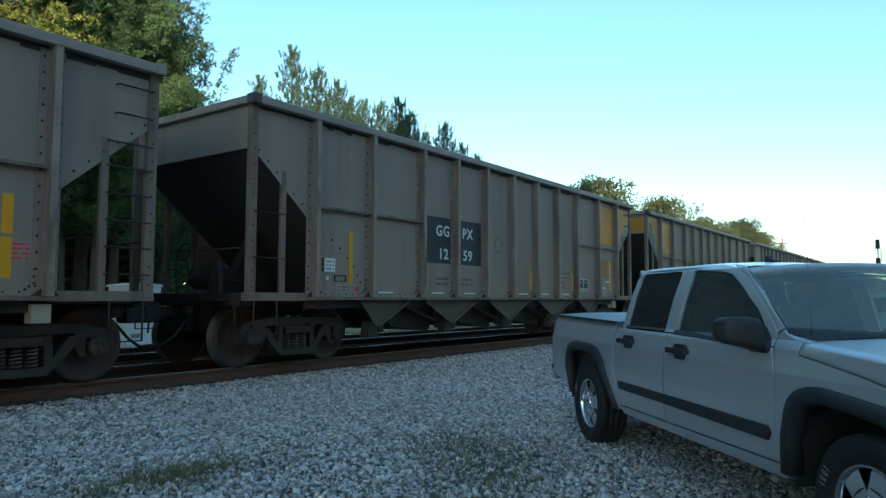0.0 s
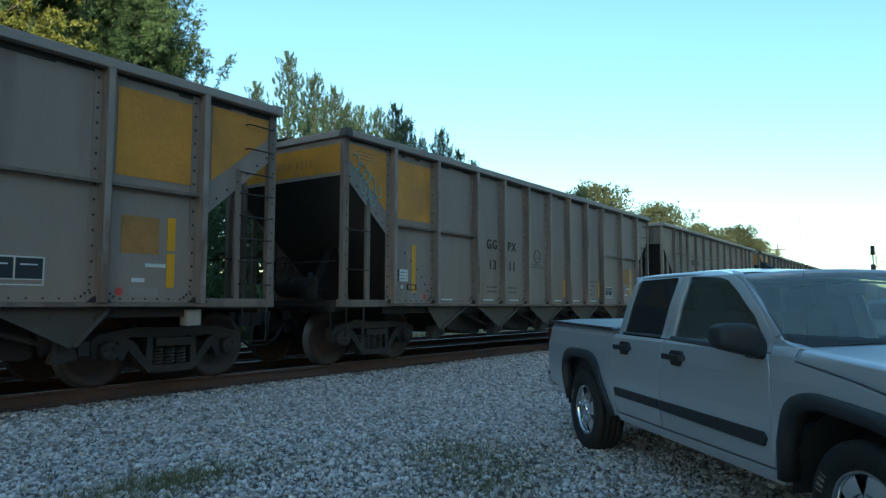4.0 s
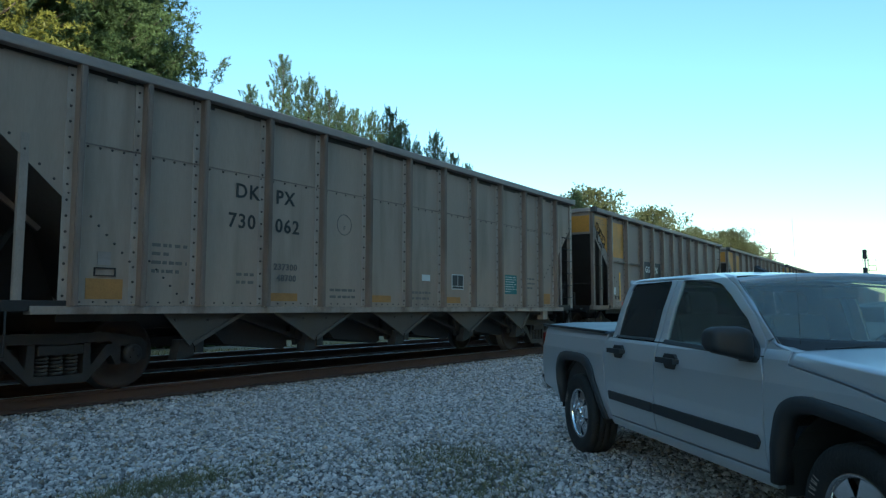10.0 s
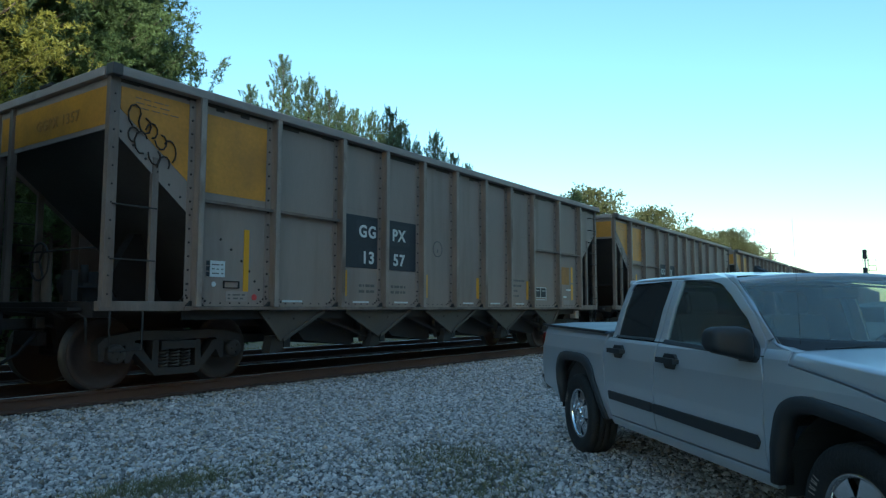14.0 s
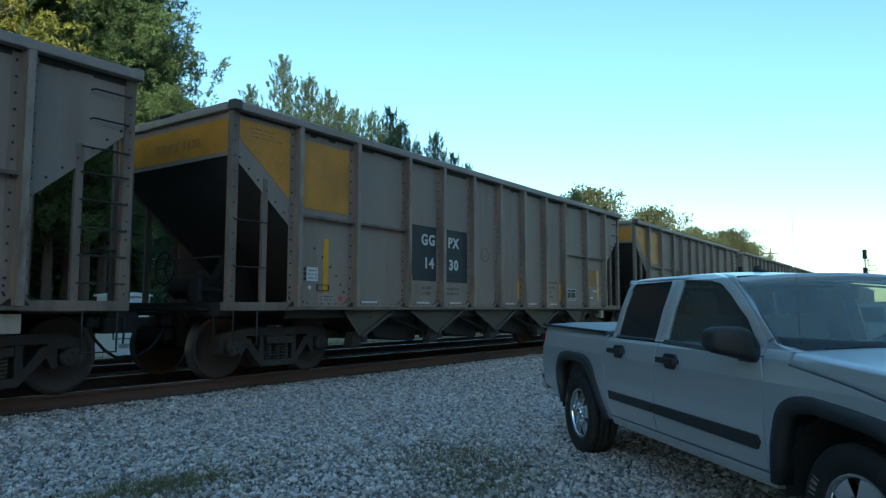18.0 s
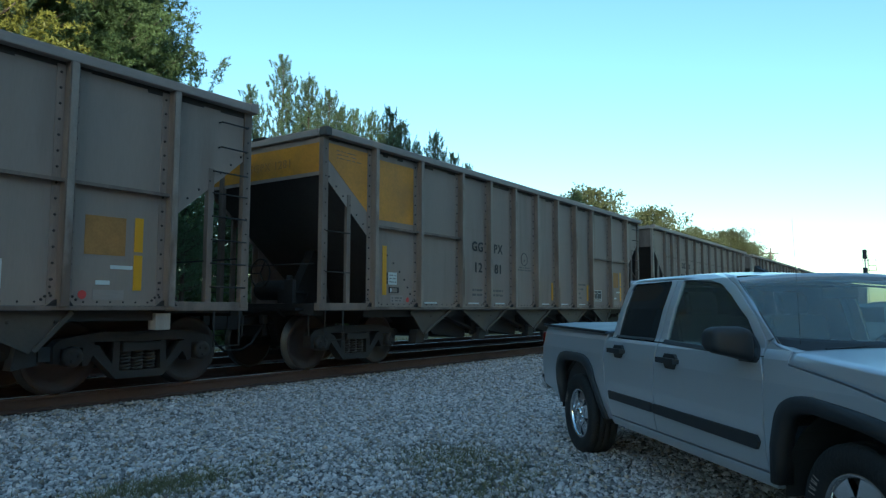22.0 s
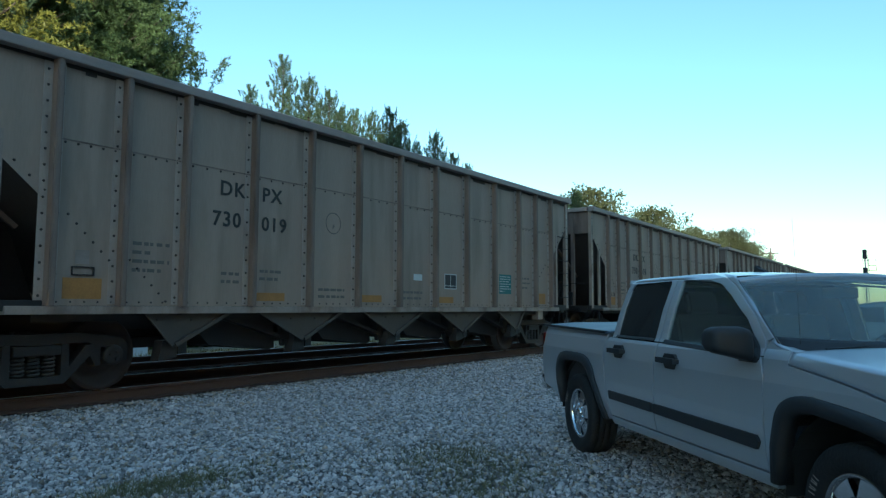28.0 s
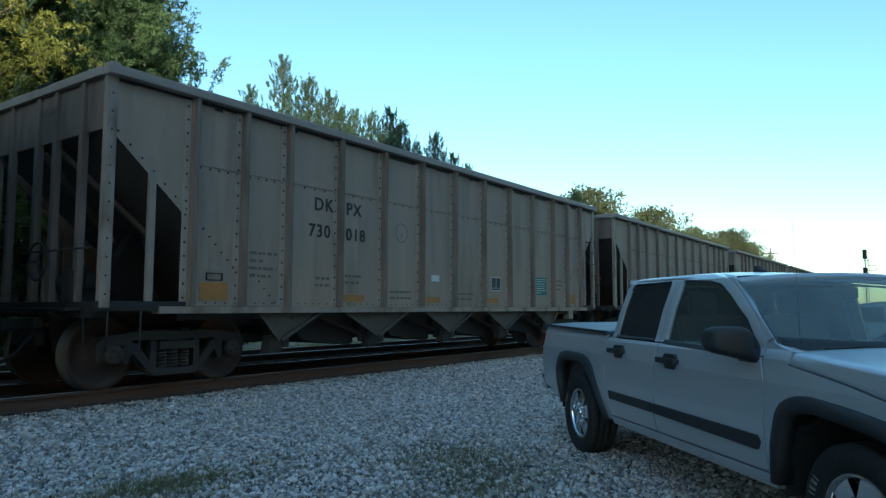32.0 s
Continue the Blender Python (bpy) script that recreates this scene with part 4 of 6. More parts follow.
def rail(y):
    """Foot, web and polished head."""
    r = tagged(new("rail"), "rusty steel rail with a polished head", "rail", "rails of the tracks")
    r.location = (0, y, 0)
    shapes = (("foot", [(-0.076, -0.172), (0.076, -0.172), (0.076, -0.158), (0.012, -0.142), (-0.012, -0.142), (-0.076, -0.158)], -1),
              ("web", [(-0.010, -0.142), (0.010, -0.142), (0.009, -0.046), (-0.009, -0.046)], -1),
              ("head", [(-0.034, -0.038), (-0.009, -0.046), (0.009, -0.046), (0.034, -0.038), (0.037, -0.012), (0.028, -0.001), (-0.028, -0.001), (-0.037, -0.012)], 5))
    for name, prof, top in shapes:
        bm = bmesh.new()
        a = [bm.verts.new((-150, p, z)) for p, z in prof]
        b = [bm.verts.new((500, p, z)) for p, z in prof]
        for i in range(len(prof)):
            j = (i + 1) % len(prof)
            bm.faces.new((a[i], a[j], b[j], b[i])).material_index = 1 if i == top else 0
        bm.faces.new(a), bm.faces.new(b[::-1])
        part(name, bm, [M["railweb"], M["railtop"]], r)
    return r


rail(TRACK_Y - 0.755)
rail(TRACK_Y + 0.755)
SECOND_Y = TRACK_Y + 3.58
rail(SECOND_Y - 0.755)
rail(SECOND_Y + 0.755)
bm = boxm(-0.115, 0.115, -1.3, 1.3, -0.36, -0.176, 0.012)
tie = tagged(part("tie", bm, M["tie"]), "dark creosoted wooden tie under the rails", "railway tie", "ties of the track")
tie.location = (-12, TRACK_Y, 0)
for i in range(1, 130):
    copy_thing(tie, Matrix.Translation((-12 + 0.53 * i, TRACK_Y, 0)))
for i in range(20, 80):
    copy_thing(tie, Matrix.Translation((-11.8 + 0.53 * i, SECOND_Y, 0)))
bm = boxm(-0.1, 0.1, -0.17, 0.17, -0.178, -0.16, 0.004)
for dx, dy in ((-0.06, 0.1), (0.06, -0.1)):
    box(bm, dx - 0.015, dx + 0.015, dy - 0.015, dy + 0.015, -0.165, -0.14)
tplate = tagged(part("tie_plate", bm, M["railweb"]), "rusty tie plate with spikes under the rail", "tie plate", "tie plates of the track")
for i in range(12, 70):
    o = tplate if i == 12 else copy_thing(tplate, Matrix())
    o.location = (-12 + 0.53 * i, TRACK_Y - 0.755, 0)

# thin grass in the gravel
rng = random.Random(8)
vs, fs = [], []
for i in range(6000):
    c = rng.choice(((3.1, 4.5, 0.6, 0.25), (5.0, 3.4, 0.35, 0.3), (4.4, 2.7, 0.55, 0.25), (3.0, 4.6, 0.35, 0.12)))
    x, y = rng.gauss(c[0], c[2]), rng.gauss(c[1], c[3])
    z = ground_z(x, y)
    h, a, w = rng.uniform(0.025, 0.075), rng.uniform(0, 6.28), 0.004
    lx, ly = rng.gauss(0, 0.03), rng.gauss(0, 0.03)
    k = len(vs)
    vs += [(x - w * math.cos(a), y - w * math.sin(a), z), (x + w * math.cos(a), y + w * math.sin(a), z), (x + lx, y + ly, z + h)]
    fs.append((k, k + 1, k + 2))
me = bpy.data.meshes.new("grass")
me.from_pydata(vs, [], fs)
me.materials.append(M["grass"])
tagged(new("grass", me), "thin green grass growing through gravel", "grass", kind="stuff")

# dry grass along the verge beyond the second track
vs, fs = [], []
for i in range(14000):
    x, y = rng.uniform(4, 34), 15.3 + abs(rng.gauss(0, 1.6))
    z = ground_z(x, y)
    h, a, w = rng.uniform(0.08, 0.30), rng.uniform(0, 6.28), rng.uniform(0.006, 0.012)
    lx, ly = rng.gauss(0, 0.07), rng.gauss(0, 0.07)
    k = len(vs)
    vs += [(x - w * math.cos(a), y - w * math.sin(a), z - 0.02), (x + w * math.cos(a), y + w * math.sin(a), z - 0.02), (x + lx, y + ly, z + h)]
    fs.append((k, k + 1, k + 2))
me = bpy.data.meshes.new("verge_grass")
me.from_pydata(vs, [], fs)
M["dry_grass"] = mat("dry_tan_grass", (0.30, 0.24, 0.10), 0.85, vary=0.3, scale=0.5, fine=8, island=0.5, bump=0)
me.materials.append(M["dry_grass"])
tagged(new("verge_grass", me), "dry tan and green grass beyond the tracks", "grass", kind="stuff")

# ---- the parked pickup: x forward, y to its left, z up from the gravel ----
M["silver"] = mat("silver_metallic_car_paint", (0.505, 0.525, 0.575), 0.34, metal=0.45, vary=0.02, scale=2, fine=300, bump=0.0, coat=0.6)
M["trim"] = mat("black_textured_plastic", (0.026, 0.027, 0.031), 0.58, vary=0.15, scale=6, fine=200, bump=0.1, dist=0.002)
M["tyre"] = mat("dusty_black_tyre_rubber", (0.014, 0.014, 0.015), 0.75, vary=0.3, scale=6, fine=55, bump=0.6, dist=0.01)
M["chrome"] = mat("bright_chrome", (0.75, 0.76, 0.78), 0.14, metal=1.0, vary=0.05, bump=0)
M["cover"] = mat("dark_vinyl_cover", (0.10, 0.12, 0.16), 0.42, vary=0.12, scale=4, fine=120, bump=0.1, dist=0.003)
M["lamp_red"] = mat("red_lamp_lens", (0.10, 0.008, 0.008), 0.15, vary=0.1)
M["seat"] = mat("grey_seat_cloth", (0.10, 0.10, 0.10), 0.9, vary=0.15)
M["headlamp"] = mat("clear_lamp_lens", (0.6, 0.62, 0.65), 0.1, metal=0.6, vary=0.05)


def glass(name, tint, veil=0.0, shine=0.93):
    """A thin pane: tinted and clear, with the gloss of glass growing towards grazing views.
    A pale diffuse film stands in for reflected sky and haze.
    """
    m = bpy.data.materials.new(name)
    m.use_nodes = True
    n, l = m.node_tree.nodes, m.node_tree.links
    n.remove(n["Principled BSDF"])
    clear, gloss, film = n.new("ShaderNodeBsdfTransparent"), n.new("ShaderNodeBsdfGlossy"), n.new("ShaderNodeBsdfDiffuse")
    clear.inputs["Color"].default_value = (*tint, 1)
    gloss.inputs["Roughness"].default_value = 0.02
    film.inputs["Color"].default_value = (0.5, 0.53, 0.55, 1)
    lw, pw, ad = n.new("ShaderNodeLayerWeight"), n.new("ShaderNodeMath"), n.new("ShaderNodeMath")
    lw.inputs["Blend"].default_value = 0.5
    pw.operation, ad.operation = "POWER", "MULTIPLY_ADD"
    pw.inputs[1].default_value, ad.inputs[1].default_value, ad.inputs[2].default_value = 5.0, shine, 0.035 * shine
    l.new(lw.outputs["Facing"], pw.inputs[0])
    l.new(pw.outputs[0], ad.inputs[0])
    base, mix = n.new("ShaderNodeMixShader"), n.new("ShaderNodeMixShader")
    base.inputs[0].default_value = veil
    l.new(clear.outputs[0], base.inputs[1])
    l.new(film.outputs[0], base.inputs[2])
    l.new(ad.outputs[0], mix.inputs[0])
    l.new(base.outputs[0], mix.inputs[1])
    l.new(gloss.outputs[0], mix.inputs[2])
    l.new(mix.outputs[0], n["Material Output"].inputs["Surface"])
    return m


M["glass"] = glass("dusty_windscreen_glass", (0.86, 0.93, 0.92), 0.15)
M["tinted"] = glass("dark_tinted_glass", (0.05, 0.052, 0.055), 0.055, 0.5)
M["front_glass"] = glass("light_green_door_glass", (0.74, 0.80, 0.78), 0.06, 0.5)

pickup = tagged(new("pickup_truck"), "silver crew-cab pickup truck parked on gravel, bed covered", "pickup truck")
pickup.matrix_world = pose(6.59, 2.12, -0.255, 0, 0, -134.5)


def half_width(z, u):
    tab = ((0.30, 0.80), (0.42, 0.845), (0.55, 0.868), (0.72, 0.875), (0.92, 0.868), (1.04, 0.845), (1.09, 0.815), (1.30, 0.752), (1.50, 0.672), (1.55, 0.62))
    z = min(max(z, tab[0][0]), tab[-1][0])
    for (a, wa), (b, wb) in zip(tab, tab[1:]):
        if z <= b:
            w = wa + (wb - wa) * (z - a) / (b - a)
            break
    nose = max(0.0, (u - 3.5) / 0.75)
    tail = max(0.0, (-0.7 - u) / 0.3)
    return w - 0.13 * nose ** 2 - 0.02 * tail ** 2


# wheel arches: middle, half width, top, corner sharpness behind and ahead, lean of the foot behind and ahead
ARCHES = {"rear": (0.03, 0.495, 0.905, 5.0, 3.1, 0.03, 0.17), "front": (3.335, 0.50, 0.886, 5.0, 3.6, 0.07, 0.10)}


def arch(which, inset=0.0, n=28):
    """Points over a squarish wheel arch, from its front foot to its rear foot; inset shrinks it all round."""
    cu, hw, top, sharp_b, sharp_f, lean_b, lean_f = ARCHES[which]
    pts = []
    for k in range(n + 1):
        a = math.pi * k / n
        c, q = math.cos(a), math.sin(a)
        e = 2.0 / (sharp_f if c > 0 else sharp_b)
        x = math.copysign(abs(c) ** e, c) * (hw - inset)
        z = 0.40 + (top - inset - 0.40) * q ** e
        foot = max(0.0, (0.70 - z) / 0.30)
        x += lean_f * foot if c > 0 else lean_b * foot * (-1 if which == "front" else 1)
        if which == "front":
            z -= 0.05 * max(0.0, min(1.0, (cu + x - 3.15) / 0.5)) * q
        pts.append((cu + x, z))
    return pts


def skin(name, poly, material, parent, s=-1, thick=0.03, off=0.0, label="", bevel=0.0):
    """A body panel: an outline in x and z laid on the curved side (s=-1 its right, 1 its left)."""
    bm = bmesh.new()
    bm.faces.new([bm.verts.new((x, 0, z)) for x, z in poly])
    for z in (0.42, 0.48, 0.55, 0.63, 0.72, 0.82, 0.92, 0.98, 1.04, 1.065, 1.09, 1.16, 1.23, 1.30, 1.40, 1.50):
        bmesh.ops.bisect_plane(bm, geom=bm.verts[:] + bm.edges[:] + bm.faces[:], plane_co=(0, 0, z), plane_no=(0, 0, 1))
    for u in [-0.95 + 0.13 * j for j in range(40)]:
        bmesh.ops.bisect_plane(bm, geom=bm.verts[:] + bm.edges[:] + bm.faces[:], plane_co=(u, 0, 0), plane_no=(1, 0, 0))
    bmesh.ops.triangulate(bm, faces=[f for f in bm.faces if len(f.verts) > 4])
    for v in bm.verts:
        v.co.y = s * (half_width(v.co.z, v.co.x) + off)
    r = bmesh.ops.extrude_face_region(bm, geom=bm.faces[:])
    for v in r["geom"]:
        if isinstance(v, bmesh.types.BMVert):
            v.co.y -= s * thick
    o = part(name, bm, material, parent, label)
    md = o.modifiers.new("edge", "BEVEL")
    md.width, md.segments, md.limit_method, md.angle_limit = 0.004, 2, "ANGLE", radians(50)
    return o


def sheet(name, rows, material, parent, thick=0.02, label="", smooth=True):
    """A curved sheet through rows of points, thickened downwards."""
    bm = bmesh.new()
    g = [[bm.verts.new(p) for p in row] for row in rows]
    for a, b in zip(g, g[1:]):
        for k in range(len(a) - 1):
            bm.faces.new((a[k], a[k + 1], b[k + 1], b[k]))
    bmesh.ops.recalc_face_normals(bm, faces=bm.faces)
    bmesh.ops.solidify(bm, geom=bm.faces[:], thickness=thick)
    return part(name, bm, material, parent, label, smooth)


REAR_U, FRONT_U, TYRE_R = 0.03, 3.36, 0.355


def pickup_wheel(parent, u, s):
    w = part("wheel", lathe(bmesh.new(), [(0.05, -0.1), (0.12, -0.1), (0.12, 0.1), (0.05, 0.1)], 20, "y"), M["trim"], parent)
    w.location = (u, s * 0.735, TYRE_R)
    if s > 0:
        w.rotation_euler[2] = math.pi
    prof = [(0.215, 0.11), (0.25, 0.125), (0.33, 0.12), (0.350, 0.10), (0.354, 0.06), (0.346, 0.056), (0.346, 0.046), (0.355, 0.042), (0.355, 0.006), (0.347, 0.003), (0.347, -0.003), (0.355, -0.006), (0.355, -0.042), (0.346, -0.046), (0.346, -0.056), (0.354, -0.06), (0.350, -0.10), (0.33, -0.122), (0.29, -0.13), (0.25, -0.125), (0.222, -0.11), (0.205, -0.085), (0.205, 0.085), (0.215, 0.11)]
    bm = lathe(bmesh.new(), prof, 48, "y", None, False)
    ty = part("tyre", bm, M["tyre"], w, "dusty black tyre with blocky tread")
    bm = bmesh.new()
    for k in range(3):
        a = math.radians(150 + 6.5 * k)
        c, t = Vector((math.cos(a), 0, math.sin(a))), Vector((-math.sin(a), 0, math.cos(a)))
        for e in (-0.011, 0.011):
            beam(bm, c * 0.262 + t * e + Vector((0, -0.1275, 0)), c * 0.300 + t * e + Vector((0, -0.1295, 0)), 0.004, 0.004, (0, 1, 0))
    part("tyre_marking", bm, M["chord"], ty, "worn raised white marking")
    bm = lathe(bmesh.new(), [(0.222, -0.105), (0.212, -0.112), (0.2, -0.1), (0.195, -0.05), (0.195, 0.09)], 40, "y", None, False)
    for k in range(6):
        a = math.tau * k / 6 + 0.2
        c, t = Vector((math.cos(a), 0, math.sin(a))), Vector((-math.sin(a), 0, math.cos(a)))
        n0 = Vector((0, -1, 0))
        p = [c * 0.05 - t * 0.045, c * 0.05 + t * 0.045, c * 0.2 + t * 0.064, c * 0.2 - t * 0.064]
        lo = [bm.verts.new(q + n0 * 0.06) for q in p]
        hi = [bm.verts.new(q * 1.0 + n0 * (0.105 if i < 2 else 0.092)) for i, q in enumerate(p)]
        bm.faces.new(hi)
        for i in range(4):
            bm.faces.new((lo[i], lo[(i + 1) % 4], hi[(i + 1) % 4], hi[i]))
    for k in range(6):
        a = math.tau * (k + 0.5) / 6 + 0.2
        knob(bm, 0.075 * math.cos(a), -0.1, 0.075 * math.sin(a), 0.014, 0.012)
    part("rim", bm, M["chrome"], w, "polished six-spoke alloy rim")
    bm = lathe(bmesh.new(), [(0.045, -0.06), (0.05, -0.112), (0.035, -0.122), (0.005, -0.124)], 20, "y")
    part("hub_cap", bm, M["chrome"], w)
    bm = lathe(bmesh.new(), [(0.16, 0.0), (0.16, -0.015), (0.05, -0.02)], 24, "y")
    part("brake_disc", bm, M["under"], w)
    return w


for s in (-1, 1):
    skin("bed_side", [(-0.94, 1.125), (0.655, 1.098), (0.64, 0.98), (0.645, 0.84), (0.70, 0.64), (0.735, 0.42), (0.72, 0.41)] + arch("rear", 0.02) + [(-0.62, 0.50), (-0.86, 0.53), (-0.93, 0.72)], M["silver"], pickup, s, 0.04)
    door_r = skin("rear_door", [(0.70, 1.065), (1.53, 1.06), (1.515, 0.72), (1.512, 0.45), (0.765, 0.45), (0.72, 0.62), (0.668, 0.84), (0.672, 0.99)], M["silver"], pickup, s)
    door_f = skin("front_door", [(1.545, 1.06), (2.64, 1.035), (2.70, 1.045), (2.745, 0.94), (2.755, 0.45), (1.524, 0.45), (1.527, 0.72)], M["silver"], pickup, s)
    skin("fender", [(2.714, 1.105), (2.762, 1.148), (2.80, 1.120), (2.84, 1.103), (2.924, 1.088), (2.931, 1.017), (3.165, 0.984), (3.35, 0.957), (3.57, 0.914), (3.85, 0.855), (4.1, 0.79), (4.24, 0.70), (4.24, 0.56), (4.05, 0.44)] + arch("front", 0.02) + [(2.764, 0.40), (2.754, 0.94)], M["silver"], pickup, s, 0.04)
    skin("windscreen_pillar", [(2.05, 1.532), (2.20, 1.512), (2.28, 1.474), (2.49, 1.336), (2.635, 1.235), (2.758, 1.15), (2.707, 1.128), (2.545, 1.279), (2.274, 1.454), (2.124, 1.509)], M["silver"], pickup, s, 0.02)
    skin("sill", [(0.74, 0.44), (2.80, 0.44), (2.80, 0.37), (0.78, 0.38)], M["silver"], pickup, s, 0.06, 0.004)
    # window surrounds
    skin("window_frame", [(0.745, 1.07), (0.83, 1.07), (0.835, 1.455), (0.875, 1.498), (1.45, 1.503), (1.47, 1.485), (1.465, 1.07), (1.525, 1.07), (1.535, 1.54), (0.86, 1.532), (0.80, 1.505), (0.772, 1.45)], M["silver"], door_r, s, 0.03, 0.0)
    skin("window_frame", [(1.535, 1.07), (1.62, 1.07), (1.615, 1.49), (1.64, 1.503), (1.96, 1.49), (2.11, 1.46), (2.25, 1.39), (2.49, 1.245), (2.62, 1.125), (2.64, 1.05), (2.71, 1.05), (2.70, 1.13), (2.54, 1.275), (2.27, 1.45), (2.12, 1.505), (1.95, 1.53), (1.545, 1.54)], M["silver"], door_f, s, 0.03, 0.0)
    skin("window_seal", [(0.825, 1.073), (1.46, 1.073), (1.46, 1.09), (0.825, 1.09)], M["trim"], door_r, s, 0.02, 0.006)
    skin("window_seal", [(1.605, 1.062), (2.62, 1.03), (2.62, 1.052), (1.605, 1.09)], M["trim"], door_f, s, 0.02, 0.006)
    skin("window_pane", [(0.82, 1.06), (1.48, 1.06), (1.48, 1.508), (0.87, 1.505), (0.82, 1.46)], M["tinted"], door_r, s, 0.006, -0.014, "dark tinted window")
    skin("window_pane", [(1.60, 1.06), (2.65, 1.03), (2.64, 1.13), (2.50, 1.25), (2.26, 1.395), (2.115, 1.467), (1.96, 1.497), (1.61, 1.51)], M["front_glass"], door_f, s, 0.006, -0.014, "lightly tinted window")
    # mouldings and handles
    skin("side_moulding", [(0.775, 0.645), (1.50, 0.64), (1.50, 0.575), (0.79, 0.58)], M["trim"], door_r, s, 0.02, 0.018, "black plastic side moulding")
    skin("side_moulding", [(1.535, 0.64), (2.70, 0.63), (2.725, 0.60), (2.70, 0.555), (1.535, 0.575)], M["trim"], door_f, s, 0.02, 0.018, "black plastic side moulding")
    for d, u, z in ((door_r, 0.94, 0.965), (door_f, 1.76, 0.95)):
        y = s * half_width(z, u)
        bm = bmesh.new()
        prism(bm, [(u - 0.10, z + 0.012), (u - 0.06, z + 0.05), (u + 0.06, z + 0.05), (u + 0.10, z + 0.012), (u + 0.06, z - 0.05), (u - 0.06, z - 0.05)], y - s * 0.01, y + s * 0.012)
        box(bm, u - 0.12, u + 0.12, min(y + s * 0.03, y + s * 0.052), max(y + s * 0.03, y + s * 0.052), z - 0.012, z + 0.024)
        for e in (-0.11, 0.08):
            box(bm, u + e, u + e + 0.03, min(y, y + s * 0.04), max(y, y + s * 0.04), z - 0.01, z + 0.02)
        part("door_handle", bm, M["trim"], d, "black door handle")
    # flares
    for which in ("rear", "front"):
        bm = bmesh.new()
        lines = [arch(which, i) for i in (0.0, 0.006, 0.05, 0.078, 0.086)]
        rings = [[bm.verts.new((x, s * (half_width(z, x) + out), z)) for (x, z), out in zip(pts, (0.002, 0.020, 0.030, 0.024, -0.06))] for pts in zip(*lines)]
        for a, b in zip(rings, rings[1:]):
            for k in range(4):
                bm.faces.new((a[k], a[k + 1], b[k + 1], b[k])).smooth = True
        bmesh.ops.recalc_face_normals(bm, faces=bm.faces)
        bmesh.ops.solidify(bm, geom=bm.faces[:], thickness=0.01)
        part("fender_flare", bm, M["trim"], pickup, "black plastic wheel arch flare")
        cu = ARCHES[which][0]
        bm = bmesh.new()
        rings = [[bm.verts.new((cu + 0.50 * math.cos(math.pi * k / 12), s * y, 0.34 + 0.50 * math.sin(math.pi * k / 12))) for y in (0.82, 0.5)] for k in range(13)]
        for a, b in zip(rings, rings[1:]):
            bm.faces.new((a[0], a[1], b[1], b[0]))
        bm.faces.new([r[1] for r in rings])
        part("wheel_well", bm, M["pipe"], pickup)
    pickup_wheel(pickup, REAR_U, s)
    pickup_wheel(pickup, FRONT_U, s)
    # mirror: a rounded housing whose foot sweeps into the corner of the window
    bm = bmesh.new()
    loops = []
    for y, top, low, back, front in ((0.865, 1.16, 1.02, 2.585, 2.68), (0.885, 1.195, 1.018, 2.57, 2.70), (0.93, 1.208, 1.03, 2.555, 2.705), (1.0, 1.208, 1.047, 2.55, 2.70), (1.06, 1.206, 1.06, 2.55, 2.69), (1.088, 1.196, 1.072, 2.552, 2.675), (1.10, 1.175, 1.095, 2.558, 2.645)):
        cx, cz, hx, hz = (back + front) / 2, (top + low) / 2, (front - back) / 2, (top - low) / 2
        loops.append([bm.verts.new((cx + hx * math.copysign(abs(math.cos(a)) ** 0.6, math.cos(a)), s * y, cz + hz * math.copysign(abs(math.sin(a)) ** 0.5, math.sin(a)))) for a in [math.tau * k / 24 for k in range(24)]])
    for a, b in zip(loops, loops[1:]):
        for k in range(24):
            bm.faces.new((a[k], a[(k + 1) % 24], b[(k + 1) % 24], b[k]))
    bm.faces.new(loops[0]), bm.faces.new(loops[-1])
    mir = part("mirror", bm, M["trim"], pickup, "black plastic door mirror", True)
    part("mirror_glass", boxm(2.541, 2.547, s * 0.90, s * 1.07, 1.08, 1.18), M["chrome"], mir)
    skin("mirror_foot", [(2.53, 1.012), (2.545, 1.17), (2.60, 1.150), (2.655, 1.105), (2.69, 1.06), (2.70, 1.035), (2.68, 1.012)], M["trim"], mir, s, 0.03, 0.014, "black plastic mirror foot")
    part("tail_lamp", boxm(-0.965, -0.90, s * 0.76, s * 0.855, 0.72, 1.06, 0.015), M["lamp_red"], pickup, "red tail lamp")
    part("headlamp", boxm(4.05, 4.22, s * 0.50, s * 0.74, 0.66, 0.82, 0.02), M["headlamp"], pickup, "clear headlamp")

# bed, tailgate, cover
part("bed_floor", boxm(-0.92, 0.70, -0.78, 0.78, 0.55, 0.60), M["trim"], pickup)
part("tailgate", boxm(-0.965, -0.915, -0.755, 0.755, 0.62, 1.115, 0.015), M["silver"], pickup)
rows = [[(u, y, 1.128 + 0.028 * (1 - (y / 0.83) ** 4) - 0.018 * (u + 0.95) / 1.65) for y in (-0.84, -0.80, -0.5, 0, 0.5, 0.80, 0.84)] for u in (-0.96, -0.9, -0.4, 0.1, 0.6, 0.70)]
cov = sheet("bed_cover", rows, M["cover"], pickup, 0.012, "dark vinyl tonneau cover")
for s in (-1, 1):
    part("cover_rail", beam(bmesh.new(), (-0.95, s * 0.838, 1.130), (0.66, s * 0.838, 1.106), 0.022, 0.022), M["trim"], cov)
bm = boxm(-1.04, -0.90, -0.85, 0.85, 0.46, 0.62, 0.04)
